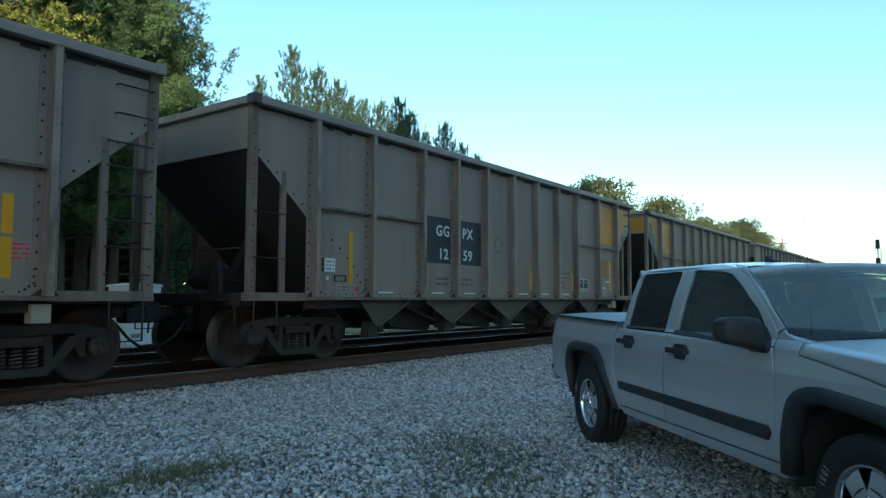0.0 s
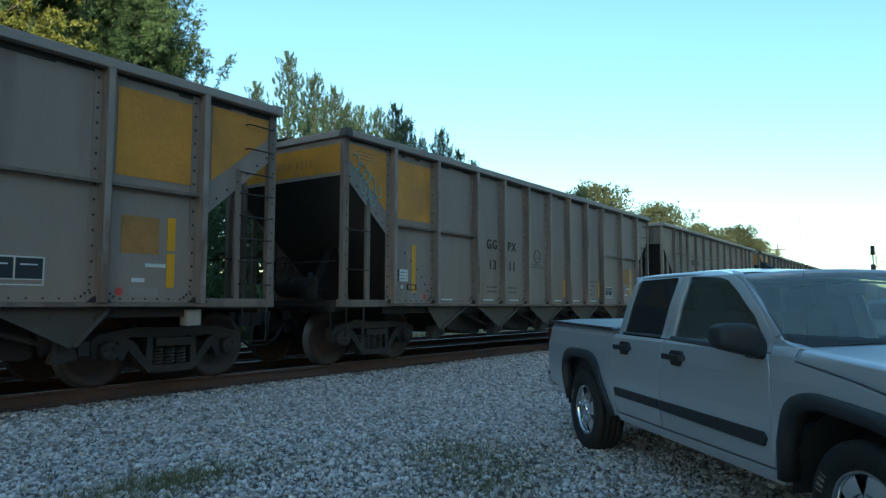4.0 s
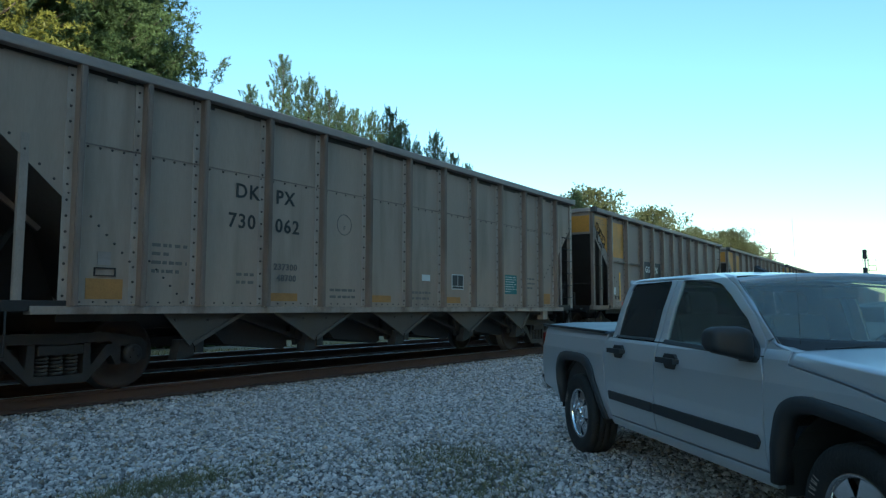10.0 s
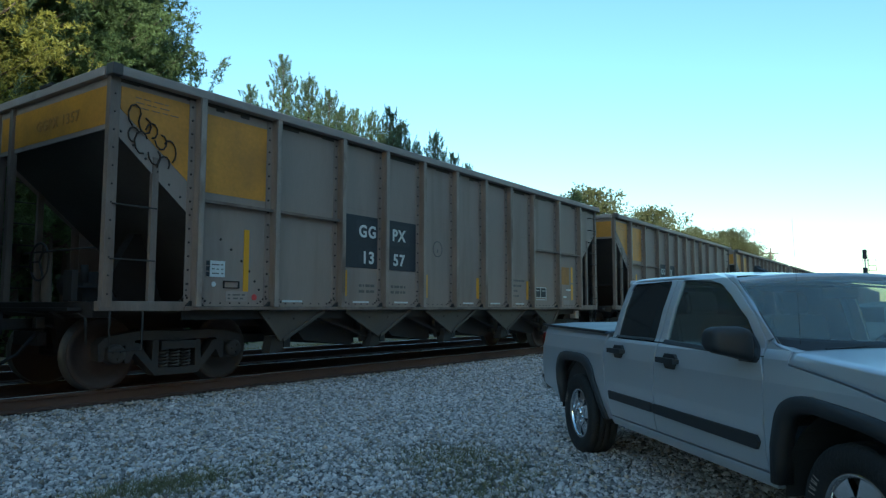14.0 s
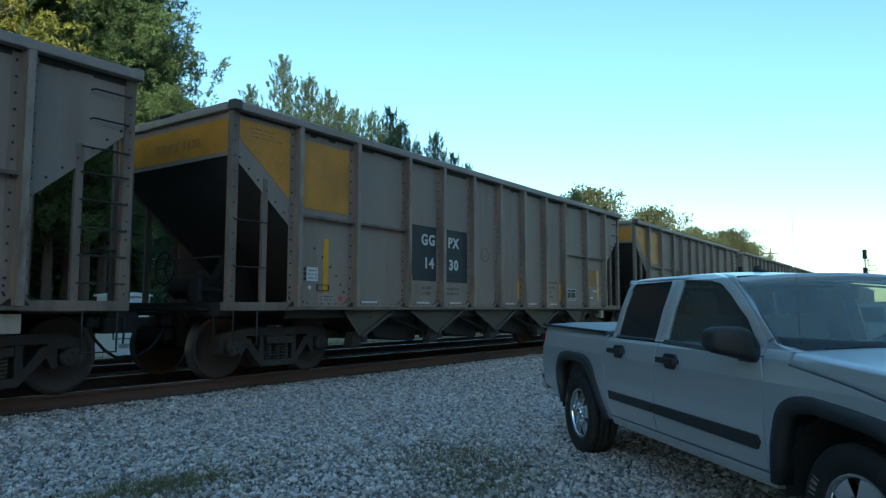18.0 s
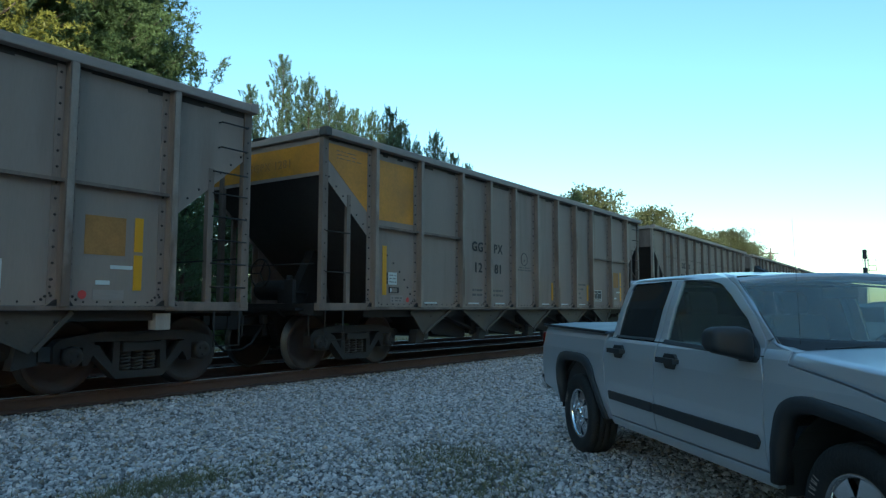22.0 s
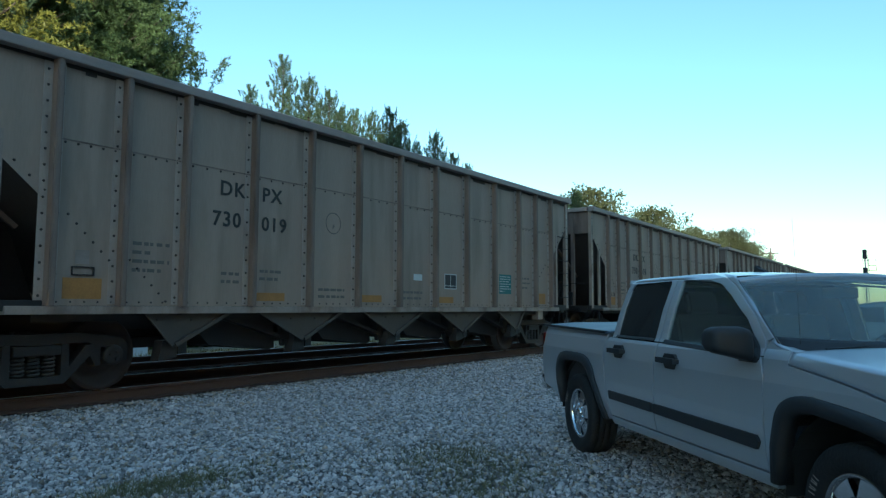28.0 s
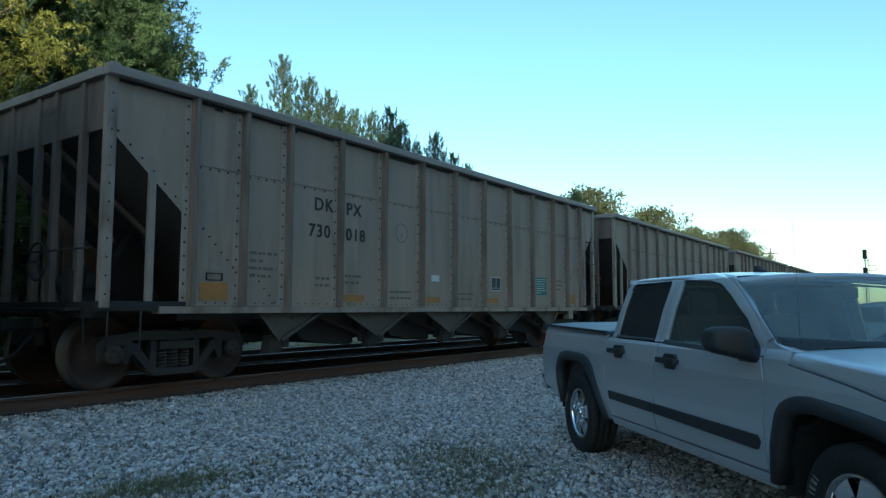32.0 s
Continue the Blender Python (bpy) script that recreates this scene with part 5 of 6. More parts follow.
part("rear_bumper", bm, M["chrome"], pickup, "chrome rear step bumper")
# roof, back wall, windscreen
def screen(k, f, lift=0.0):
    """The windscreen's surface: k from its foot (0) to the roof (1), f from its right edge (-1) to its left (1)."""
    u, z, w = [float(np.interp(k, (-0.1, 0.0, 1.0, 1.1), c)) for c in ((2.852, 2.80, 2.278, 2.205), (1.085, 1.12, 1.473, 1.503), (0.81, 0.803, 0.680, 0.668))]
    bulge = 1 - abs(f) ** 2.2
    return (u + (0.17 - 0.06 * k) * bulge, f * w, z + lift + (-0.032 + 0.064 * k) * bulge)


def roof_z(u, y):
    k = min(1.0, max(0.0, (u - 1.55) / 0.65))
    r = min(1.0, max(0.0, (0.90 - u) / 0.13))
    edge = 1.533 - 0.045 * k * k * (3 - 2 * k) - 0.06 * r * r
    return edge + (0.038 - 0.02 * k) * (1 - min(1, abs(y) / 0.65) ** 2.6) - (0.02 if abs(y) > 0.655 else 0.0)
roof_y = (-0.666, -0.652, -0.62, -0.55, -0.4, -0.2, 0, 0.2, 0.4, 0.55, 0.62, 0.652, 0.666)
rows = [[(u + 0.10 * (1 - (y / 0.66) ** 2) * max(0, (u - 1.6) / 0.6), y, roof_z(u, y)) for y in roof_y] for u in (0.805, 0.83, 0.86, 0.9, 1.0, 1.2, 1.4, 1.6, 1.75, 1.9, 2.05, 2.14)]
rows.append([screen(1.05, y / 0.666, 0.006) for y in roof_y])
rows.append([screen(0.995, y / 0.666, 0.004) for y in roof_y])
sheet("roof", rows, M["silver"], pickup, 0.025)
sheet("back_wall", [[(0.735 + 0.05 * k, y * (0.80 - 0.14 * k) / 0.8, 1.06 + 0.48 * k) for y in (-0.8, -0.4, 0, 0.4, 0.8)] for k in (0, 0.25)], M["silver"], pickup)
sheet("rear_window", [[(0.748 + 0.05 * k, y * (0.80 - 0.14 * k) / 0.8, 1.06 + 0.48 * k) for y in (-0.72, -0.4, 0, 0.4, 0.72)] for k in (0.25, 0.9)], M["tinted"], pickup, 0.006, "dark tinted rear window")
sheet("back_header", [[(0.735 + 0.05 * k, y * (0.80 - 0.14 * k) / 0.8, 1.06 + 0.48 * k) for y in (-0.8, -0.4, 0, 0.4, 0.8)] for k in (0.9, 0.98)], M["silver"], pickup)
part("back_lower_wall", boxm(0.725, 0.745, -0.82, 0.82, 0.42, 1.06), M["silver"], pickup)
sheet("windscreen", [[screen(k, -1 + 2 * j / 24) for j in range(25)] for k in [0.1 * j for j in range(11)]], M["glass"], pickup, 0.006, "clear curved windscreen")
for f0, f1 in ((-1.0, -0.99), (0.99, 1.0)):
    sheet("windscreen_seal", [[screen(k, f, 0.004) for f in (f0, f1)] for k in [0.1 * j for j in range(11)]], M["trim"], pickup, 0.004, "black rubber screen seal")
# hood: its edge follows the fenders down to the nose
def hood_row(u):
    """A cross-section: up the shoulder from the fender joint, over a soft crease, then nearly flat to the middle."""
    joint = float(np.interp(u, (2.9, 2.93, 3.165, 3.35, 3.57, 3.85, 4.1, 4.24), (1.027, 1.025, 0.993, 0.966, 0.923, 0.865, 0.802, 0.717)))
    crease = float(np.interp(u, (2.86, 3.05, 3.33, 3.55, 3.8, 4.0, 4.15, 4.24), (1.092, 1.075, 1.052, 1.034, 1.0, 0.95, 0.89, 0.80)))
    half = []
    for k in (0.0, 0.25, 0.5, 0.75, 0.9, 1.0):
        z = joint + (crease - 0.008 - joint) * k
        half.append((half_width(z, u) - 0.004, z))
    w = half[-1][0]
    for k in (0.97, 0.93, 0.86, 0.75, 0.6, 0.4, 0.2, 0.0):
        half.append((w * k, crease + 0.001 + 0.024 * (1 - k ** 3) * min(1.0, (4.5 - u) / 0.6)))
    full = [(-y, z) for y, z in half] + half[-2::-1]
    return [(u + (0.12 if u < 3.0 else 0.07) * (1 - (y / w) ** 2 if abs(y) < w else 0), y, z) for y, z in full]


rows = [hood_row(u) for u in (2.932, 2.97, 3.05, 3.15, 3.25, 3.4, 3.55, 3.7, 3.85, 4.0, 4.12, 4.2)]
sheet("hood", rows, M["silver"], pickup, 0.02)
for s in (-1, 1):
    sheet("cowl_corner", [[(u, s * y, z - drop) for u, z in ((2.775, 1.134), (2.80, 1.119), (2.84, 1.103), (2.90, 1.091), (2.96, 1.087))] for y, drop in ((0.812, 0.0), (0.79, -0.003), (0.75, -0.003), (0.70, 0.012))], M["silver"], pickup, 0.012)
sheet("screen_band", [[screen(k, -0.985 + 1.97 * j / 24, 0.005) for j in range(25)] for k in (-0.10, -0.05, 0.0, 0.05, 0.09)], M["trim"], pickup, 0.003, "black band along the foot of the screen")
part("cowl", prism(bmesh.new(), [(2.72, 1.05), (2.86, 1.072), (2.93, 1.078), (2.93, 1.03), (2.72, 1.0)], -0.72, 0.72), M["trim"], pickup, "black cowl panel")
for y0 in (-0.62, 0.05):
    bm = beam(bmesh.new(), (2.93, y0, 1.095), (2.90, y0 + 0.52, 1.115), 0.018, 0.014)
    beam(bm, (2.86, y0 + 0.1, 1.112), (2.84, y0 + 0.56, 1.128), 0.012, 0.02)
    part("wiper", bm, M["trim"], pickup, "black wiper")
part("grille", boxm(4.16, 4.26, -0.5, 0.5, 0.62, 0.84, 0.02), M["trim"], pickup)
part("front_bumper", boxm(4.08, 4.32, -0.80, 0.80, 0.36, 0.60, 0.06), M["silver"], pickup)
# underbody, cabin
part("underbody", boxm(-0.9, 4.1, -0.55, 0.55, 0.30, 0.44, 0.03), M["under"], pickup)
part("axle", tube(bmesh.new(), [(REAR_U, -0.68, TYRE_R), (REAR_U, 0.68, TYRE_R)], 0.05, 10), M["under"], pickup)
part("axle", tube(bmesh.new(), [(FRONT_U, -0.68, TYRE_R), (FRONT_U, 0.68, TYRE_R)], 0.05, 10), M["under"], pickup)
for s in (-1, 1):
    part("door_lining", boxm(0.70, 2.72, s * 0.775, s * 0.79, 0.40, 1.03), M["seat"], pickup)
    part("bed_lining", boxm(-0.9, 0.70, s * 0.76, s * 0.79, 0.5, 1.08), M["trim"], pickup)
rows = [[(u, y, roof_z(u, y) - 0.045) for y in (-0.65, -0.4, 0, 0.4, 0.65)] for u in (0.8, 1.2, 1.6, 2.0, 2.15)]
sheet("headliner", rows, M["seat"], pickup, 0.01)
part("cabin_floor", boxm(0.76, 2.85, -0.78, 0.78, 0.46, 0.5), M["seat"], pickup)
part("dashboard", prism(bmesh.new(), [(2.35, 0.7), (2.38, 1.02), (2.5, 1.055), (2.85, 1.045), (2.85, 0.7)], -0.74, 0.74), M["trim"], pickup)
for y in (-0.38, 0.38):
    bm = boxm(1.45, 1.95, y - 0.25, y + 0.25, 0.62, 0.76, 0.04)
    prism(bm, [(1.40, 0.70), (1.56, 0.70), (1.42, 1.26), (1.30, 1.26)], y - 0.24, y + 0.24)
    prism(bm, [(1.33, 1.26), (1.40, 1.27), (1.36, 1.43), (1.27, 1.43)], y - 0.12, y + 0.12)
    bmesh.ops.bevel(bm, geom=bm.edges[:], offset=0.02, segments=2, affect="EDGES")
    part("seat", bm, M["seat"], pickup, "grey cloth seat")
bm = prism(bmesh.new(), [(0.85, 0.62), (1.3, 0.62), (1.3, 0.76), (1.0, 0.78), (0.90, 1.24), (0.80, 1.24)], -0.66, 0.66)
part("rear_bench", bm, M["seat"], pickup, "grey cloth bench seat")
ring = [(2.28 + 0.07 * math.sin(math.tau * k / 24), 0.38 + 0.185 * math.cos(math.tau * k / 24), 1.0 + 0.17 * math.sin(math.tau * k / 24)) for k in range(25)]
bm = tube(bmesh.new(), ring, 0.016, 8)
beam(bm, (2.28, 0.2, 1.0), (2.28, 0.56, 1.0), 0.05, 0.03)
beam(bm, (2.28, 0.38, 1.0), (2.45, 0.38, 0.92), 0.06, 0.06)
part("steering_wheel", bm, M["trim"], pickup, "black steering wheel")
part("rear_view_mirror", boxm(2.28, 2.31, -0.13, 0.13, 1.37, 1.44, 0.012), M["trim"], pickup)
part("sun_visor", boxm(2.0, 2.18, -0.55, -0.12, 1.50, 1.515), M["seat"], pickup)
# aerials
bm = prism(bmesh.new(), [(1.46, 1.568), (1.60, 1.568), (1.57, 1.585), (1.51, 1.603), (1.49, 1.622), (1.475, 1.622)], -0.016, 0.016)
part("roof_aerial", bm, M["trim"], pickup, "small black fin aerial")
part("whip_aerial", tube(bmesh.new(), [(2.84, -0.70, 1.06), (2.83, -0.70, 1.4), (2.81, -0.70, 1.79)], [0.002, 0.0010, 0.0006], 6), M["trim"], pickup, "thin black whip aerial")

# ---- woods ----
M["bark"] = mat("pine_bark", (0.085, 0.06, 0.045), 0.9, vary=0.35, scale=2, fine=18, stretch=(3, 3, 0.6), bump=0.6, dist=0.03)
def leaf_mat(name, base, gloss=0.5):
    m = mat(name, base, 0.55, vary=0.3, scale=0.5, fine=6, island=0.35, objrand=0.18, bump=0)
    n, l = m.node_tree.nodes, m.node_tree.links
    b = n["Principled BSDF"]
    tr = n.new("ShaderNodeBsdfTranslucent")
    mx = n.new("ShaderNodeMixShader")
    mx.inputs[0].default_value = 0.35
    src = b.inputs["Base Color"].links[0].from_socket
    l.new(src, tr.inputs["Color"])
    l.new(b.outputs[0], mx.inputs[1])
    l.new(tr.outputs[0], mx.inputs[2])
    l.new(mx.outputs[0], n["Material Output"].inputs["Surface"])
    return m
M["needle"] = leaf_mat("pine_needles", (0.105, 0.145, 0.072))
# low sunlight put into the needle colour of the leftmost pines
M["gold"] = leaf_mat("yellowing_needles", (0.32, 0.30, 0.055))
M["longneedle"] = leaf_mat("long_pine_needles", (0.118, 0.16, 0.056))
M["leaf"] = leaf_mat("autumn_green_leaves", (0.125, 0.128, 0.055))
M["bush"] = leaf_mat("undergrowth_leaves", (0.08, 0.11, 0.04))


def tufts(pts, dirs, length, blades, width, spread, seed, needles=False):
    """Clumps of pointed blades, or of plain needles. Returns vertices and triangles as arrays."""
    rng = np.random.default_rng(seed)
    n = len(pts)
    d = np.repeat(dirs, blades, 0) + rng.normal(0, spread, (n * blades, 3))
    d /= np.linalg.norm(d, axis=1)[:, None]
    s = np.cross(d, rng.normal(size=d.shape))
    s /= np.linalg.norm(s, axis=1)[:, None]
    L = np.repeat(length, blades)[:, None] * rng.uniform(0.6, 1.2, (n * blades, 1))
    p = np.repeat(pts, blades, 0) + rng.normal(0, 0.12 if needles else 0.04, (n * blades, 3)) * L
    W = width * L
    if needles:
        v = np.stack([p - s * W, p + s * W, p + d * L], 1)
        return v.reshape(-1, 3), (np.arange(n * blades) * 3)[:, None] + np.array([[0, 1, 2]])
    v = np.stack([p - s * W * 0.4, p + s * W * 0.4, p + d * L * 0.6 + s * W, p + d * L, p + d * L * 0.6 - s * W], 1)
    k = (np.arange(n * blades) * 5)[:, None]
    f = np.concatenate([k + np.array([[0, 1, 2]]), k + np.array([[0, 2, 4]]), k + np.array([[2, 3, 4]])], 0)
    return v.reshape(-1, 3), f


def mesh_from(name, v, f, material):
    me = bpy.data.meshes.new(name)
    me.vertices.add(len(v))
    me.vertices.foreach_set("co", np.asarray(v, np.float32).reshape(-1))
    f = np.asarray(f, np.int32)
    me.loops.add(f.size)
    me.loops.foreach_set("vertex_index", f.reshape(-1))
    me.polygons.add(len(f))
    me.polygons.foreach_set("loop_start", np.arange(0, f.size, 3, dtype=np.int32))
    me.update(calc_edges=True)
    me.materials.append(material)
    return me


def tree(kind, height, seed, crown_from=0.3, radius=3.0, dense=1.0, green=None, fine=True, leaf=1.0, puffs=False):
    """A tapered trunk with limbs and a crown of needle tufts or leaves."""
    rng = random.Random(seed)
    t = new("pine_tree" if kind == "pine" else "broadleaf_tree")
    bm = bmesh.new()
    bend = [rng.uniform(-0.25, 0.25) for _ in range(4)]
    def spine(k):
        return Vector((bend[0] * math.sin(k * 2.2) + bend[1] * k, bend[2] * math.sin(k * 1.7) + bend[3] * k, k * height))
    r0 = height * 0.0125
    tube(bm, [spine(k / 10) - Vector((0, 0, 0.3 if k == 0 else 0)) for k in range(11)], [r0 * (1 - 0.88 * k / 10) for k in range(11)], 9)
    pts, dirs, lens = [], [], []
    n = int((46 if kind == "pine" else 40) * dense)
    for i in range(n):
        k = crown_from + (1 - crown_from) * ((i + rng.random()) / n) ** 0.9
        rel = (k - crown_from) / (1 - crown_from)
        if kind == "pine":
            reach = radius * (1.0 - rel) ** 0.75 * (0.55 + 0.45 * min(1, rel / 0.2)) * rng.uniform(0.5, 1.2) + 0.3
            rise = rng.uniform(0.0, 0.35) + 0.5 * rel
        else:
            reach = radius * math.sqrt(max(0.03, 1 - (2 * rel - 0.9) ** 2 * 0.8)) * rng.uniform(0.6, 1.15)
            rise = rng.uniform(0.1, 0.7)
        a = i * 2.4 + rng.uniform(-0.5, 0.5)
        p0 = spine(k)
        out = Vector((math.cos(a), math.sin(a), rise)).normalized()
        lift = 0.22 if kind == "pine" else 0.12
        limb = [p0 + out * reach * s + Vector((0, 0, lift * reach * s * s)) for s in (0, 0.35, 0.7, 1.0)]
        tube(bm, limb, [0.035 * (1 - 0.5 * rel) * reach / 2 + 0.01, 0.02 * reach / 2 + 0.008, 0.01, 0.006], 5 if fine else 3)
        if kind == "pine":
            # upright shoots, each a brush of needles, along the limb and its twigs
            m = max(3, int((9.5 if puffs else 7.5) * reach * (1 if fine else 0.8)))
            for j in range(m):
                s = (0.22 + 0.8 * ((j + rng.random()) / m) ** 0.75) if puffs else 0.16 + 0.88 * (j + rng.random()) / m
                off = Vector((rng.gauss(0, 1), rng.gauss(0, 1), rng.gauss(0, 0.5))) * (0.19 if puffs else 0.15) * (0.5 + reach / 2.2)
                q = p0 + out * reach * s + Vector((0, 0, lift * reach * s * s)) + off
                if puffs:
                    # long needles standing round the twig's end in a loose ball
                    for h in range(14):
                        ax = Vector((rng.gauss(0, 1), rng.gauss(0, 1), rng.gauss(0.3, 0.9))).normalized()
                        pts.append(q + ax * 0.19 * rng.random() ** 0.45), dirs.append(ax), lens.append(rng.uniform(0.075, 0.115))
                    continue
                ax = (out * rng.uniform(0.1, 0.5) + off * 0.5 + Vector((0, 0, rng.uniform(0.7, 1.2)))).normalized()
                ln = rng.uniform(0.26, 0.5) + (0.25 if s > 0.96 else 0)
                for h in range(6 if fine else 2):
                    pts.append(q + ax * ln * (h + 0.5) / (6 if fine else 2)), dirs.append(ax)
                    lens.append(rng.uniform(0.13, 0.2) if fine else rng.uniform(0.35, 0.6))
        else:
            m = max(4, int((30 if fine else 12) * reach / 2))
            for j in range(m):
                s = 0.25 + 0.78 * (j + rng.random()) / m
                off = Vector((rng.gauss(0, 1), rng.gauss(0, 1), rng.gauss(0, 0.55))) * 0.3 * (0.5 + reach / 2.5)
                q = p0 + out * reach * s + Vector((0, 0, 0.12 * reach * s * s)) + off
                for _ in range((3 if leaf == 1 else 9) if fine else 1):
                    pts.append(q + Vector((rng.gauss(0, 0.15), rng.gauss(0, 0.15), rng.gauss(0, 0.12))))
                    dd = out * 0.6 + off.normalized() * 0.5 + Vector((0, 0, 0.1))
                    dirs.append(dd.normalized())
                    lens.append(leaf * rng.uniform(0.11, 0.2) if fine else rng.uniform(0.4, 0.7))
    for e in range(4):
        ax = Vector((rng.uniform(-0.3, 0.3), rng.uniform(-0.3, 0.3), 1)).normalized()
        for z in range(14):
            pts.append(spine(0.985) + ax * 0.065 * z), dirs.append(ax), lens.append(0.17)
    part("trunk", bm, M["bark"], t)
    blades, width, spread = (11, 0.08, 0.85) if kind == "pine" else (9, 0.28, 0.9)
    if puffs:
        blades, width, spread = 8, 0.12, 1.2
    if not fine:
        blades, width, spread = 5, 0.16, 0.8
    v, f = tufts(np.array([tuple(p) for p in pts]), np.array([tuple(d) for d in dirs]), np.array(lens), blades, width, spread, seed, kind == "pine")
    ob = new("crown", mesh_from("crown", v, f, green or M["needle" if kind == "pine" else "leaf"]))
    ob.parent = t
    return t


def bearing(px, dist_y):
    """A place beyond the line, on a given picture column, dist_y metres across from the camera."""
    b = radians(YAW) - math.atan((px - 784) / 1227.9)
    return dist_y / math.tan(b), dist_y


PUFFY = [tagged(tree("pine", 16.0, q, 0.22, 3.35, 3.2, M["longneedle"], True, 1.0, True), "tall long-needled pine tree close behind the track", "tree", "trees of the wood") for q in (15, 16)]
PINES = [tree("pine", 16.0, s, cf, r, d) for s, cf, r, d in ((11, 0.2, 3.5, 2.8), (12, 0.22, 2.9, 2.5), (13, 0.25, 2.4, 1.9))]
GOLD = tagged(tree("pine", 16.0, 14, 0.30, 3.9, 2.6, M["gold"], True, 1.0, True), "tall pine beside the track, its foliage coloured as sunlit gold", "tree", "trees of the wood")
BROAD = [tree("broad", 13.0, s, 0.25, 4.2, 1.6) for s in (21, 22)]
for o in PINES:
    tagged(o, "tall green pine tree in the wood behind the track", "tree", "trees of the wood")
for o in BROAD:
    tagged(o, "leafy tree turning yellow, in the wood behind the track", "tree", "trees of the wood")
# plainer trees for the unseen woods added beside and behind the yard
PLAIN = [tagged(tree("pine", 16.0, 31, 0.12, 3.3, 1.9, None, False), "tall green pine tree in the unseen wood added beside the yard", "tree", "trees of the wood"),
         tagged(tree("broad", 15.0, 32, 0.15, 4.2, 1.8, None, False), "leafy tree in the unseen wood added beside the yard", "tree", "trees of the wood")]
used = set()


def plant(proto_tree, x, y, scale=1.0, turn=0.0, label=""):
    o = proto_tree if proto_tree.name not in used else copy_thing(proto_tree, Matrix())
    used.add(proto_tree.name)
    o.location, o.rotation_euler, o.scale = (x, y, ground_z(x, y)), (0, 0, turn), (scale, scale, scale)
    if label:
        o["label"] = label
    return o


# trees close behind the track
for px, y, s, proto_tree in ((178, 20.5, 0.86, PUFFY[0]), (160, 22.5, 1.15, PUFFY[1]), (120, 21.0, 1.1, PUFFY[0]), (-135, 19.0, 1.0, GOLD), (-215, 19.5, 1.15, GOLD), (-30, 20.5, 0.95, PUFFY[1]), (150, 19.6, 0.85, PUFFY[1]), (85, 20.2, 0.8, PUFFY[0]), (60, 24.0, 1.25, PUFFY[1]), (160, 25.5, 1.2, PINES[1]), (188, 23.5, 0.98, PUFFY[0]), (150, 23.0, 1.1, PUFFY[1]), (-160, 20.5, 1.2, PINES[0]), (130, 27.0, 1.3, PINES[0]), (262, 21.5, 0.60, PINES[1]), (322, 22.0, 0.49, PINES[1]), (20, 22.0, 1.1, PUFFY[0])):
    x, yy = bearing(px, y)
    plant(proto_tree, x, yy, s, px * 0.037)
# the row of pines farther along
for px, y, s, i in ((430, 32, 0.86, 2), (487, 32, 1.01, 2), (543, 33, 1.0, 1), (575, 32, 0.945, 1), (602, 33, 0.925, 1), (630, 32, 0.915, 2), (657, 33, 0.95, 1), (685, 32, 0.965, 1), (710, 33, 0.95, 1), (738, 33, 0.88, 2), (772, 33, 0.955, 1), (800, 34, 0.90, 1), (825, 34, 0.865, 2), (855, 34, 0.825, 1), (880, 35, 0.82, 2), (915, 36, 0.80, 2), (955, 36, 0.80, 1), (615, 38, 0.98, 1), (690, 39, 1.03, 1), (535, 38, 0.96, 1)):
    x, yy = bearing(px, y)
    plant(PINES[i], x, yy, s, px * 0.11)
# the far group
for px, y, s, kind, i in ((1020, 34, 0.92, "p", 0), (1045, 34, 1.18, "b", 0), (1085, 36, 1.0, "b", 1), (1155, 34, 1.2, "b", 1), (1130, 38, 0.9, "p", 0), (1200, 36, 1.1, "b", 0), (1230, 35, 1.15, "b", 1), (1262, 35, 1.12, "b", 0), (1297, 34, 1.3, "b", 1), (1322, 33, 1.15, "b", 0), (1345, 34, 1.0, "b", 1), (1365, 36, 1.0, "p", 0)):
    x, yy = bearing(px, y)
    plant((PINES if kind == "p" else BROAD)[i], x, yy, s, px * 0.07)
# the wood goes on beside the line
rng = random.Random(5)
for i in range(22):
    x = -44 + 2.1 * i + rng.uniform(-1, 1)
    for row in range(2):
        plant(PLAIN[rng.choice((0, 0, 1))], x + rng.uniform(-1, 1), 20.5 + 5 * row + rng.uniform(-1.5, 1.5), rng.uniform(0.9, 1.2), rng.uniform(0, 6.28))
# a tall unseen wood across the yard, behind the camera, added to block the low sun;
# its tallest stretch shades the right of the pine row
for i in range(62):
    x = -105 + 3.0 * i + rng.uniform(-1, 1)
    for row in range(3):
        tall = 1.15 if x < -42 else (1.97 if x < -18 else 1.2)
        plant(PLAIN[rng.choice((0, 0, 1))], x + rng.uniform(-1, 1), -35 - 5 * row + rng.uniform(-1.5, 1.5), tall * rng.uniform(0.94, 1.06), rng.uniform(0, 6.28))
# undergrowth and the deeper wood as one mass of leaves
rngn = np.random.default_rng(9)
n = 52000
x = rngn.uniform(-40, 190, n)
x[: n // 2] = rngn.uniform(-15, 60, n // 2)
y = np.where(x < 18, 21.5, 33.5) + np.abs(rngn.normal(0, 3.0, n))
top = 3.0 + 2.5 * np.sin(x * 0.7) + 1.5 * np.sin(x * 0.23 + 1) + (y - 20) * 0.35
z = -0.45 + rngn.uniform(0, 1, n) ** 0.8 * np.clip(top, 1.2, 9)
d = rngn.normal(0, 1, (n, 3)) + np.array([0, -0.6, 0.3])
d /= np.linalg.norm(d, axis=1)[:, None]
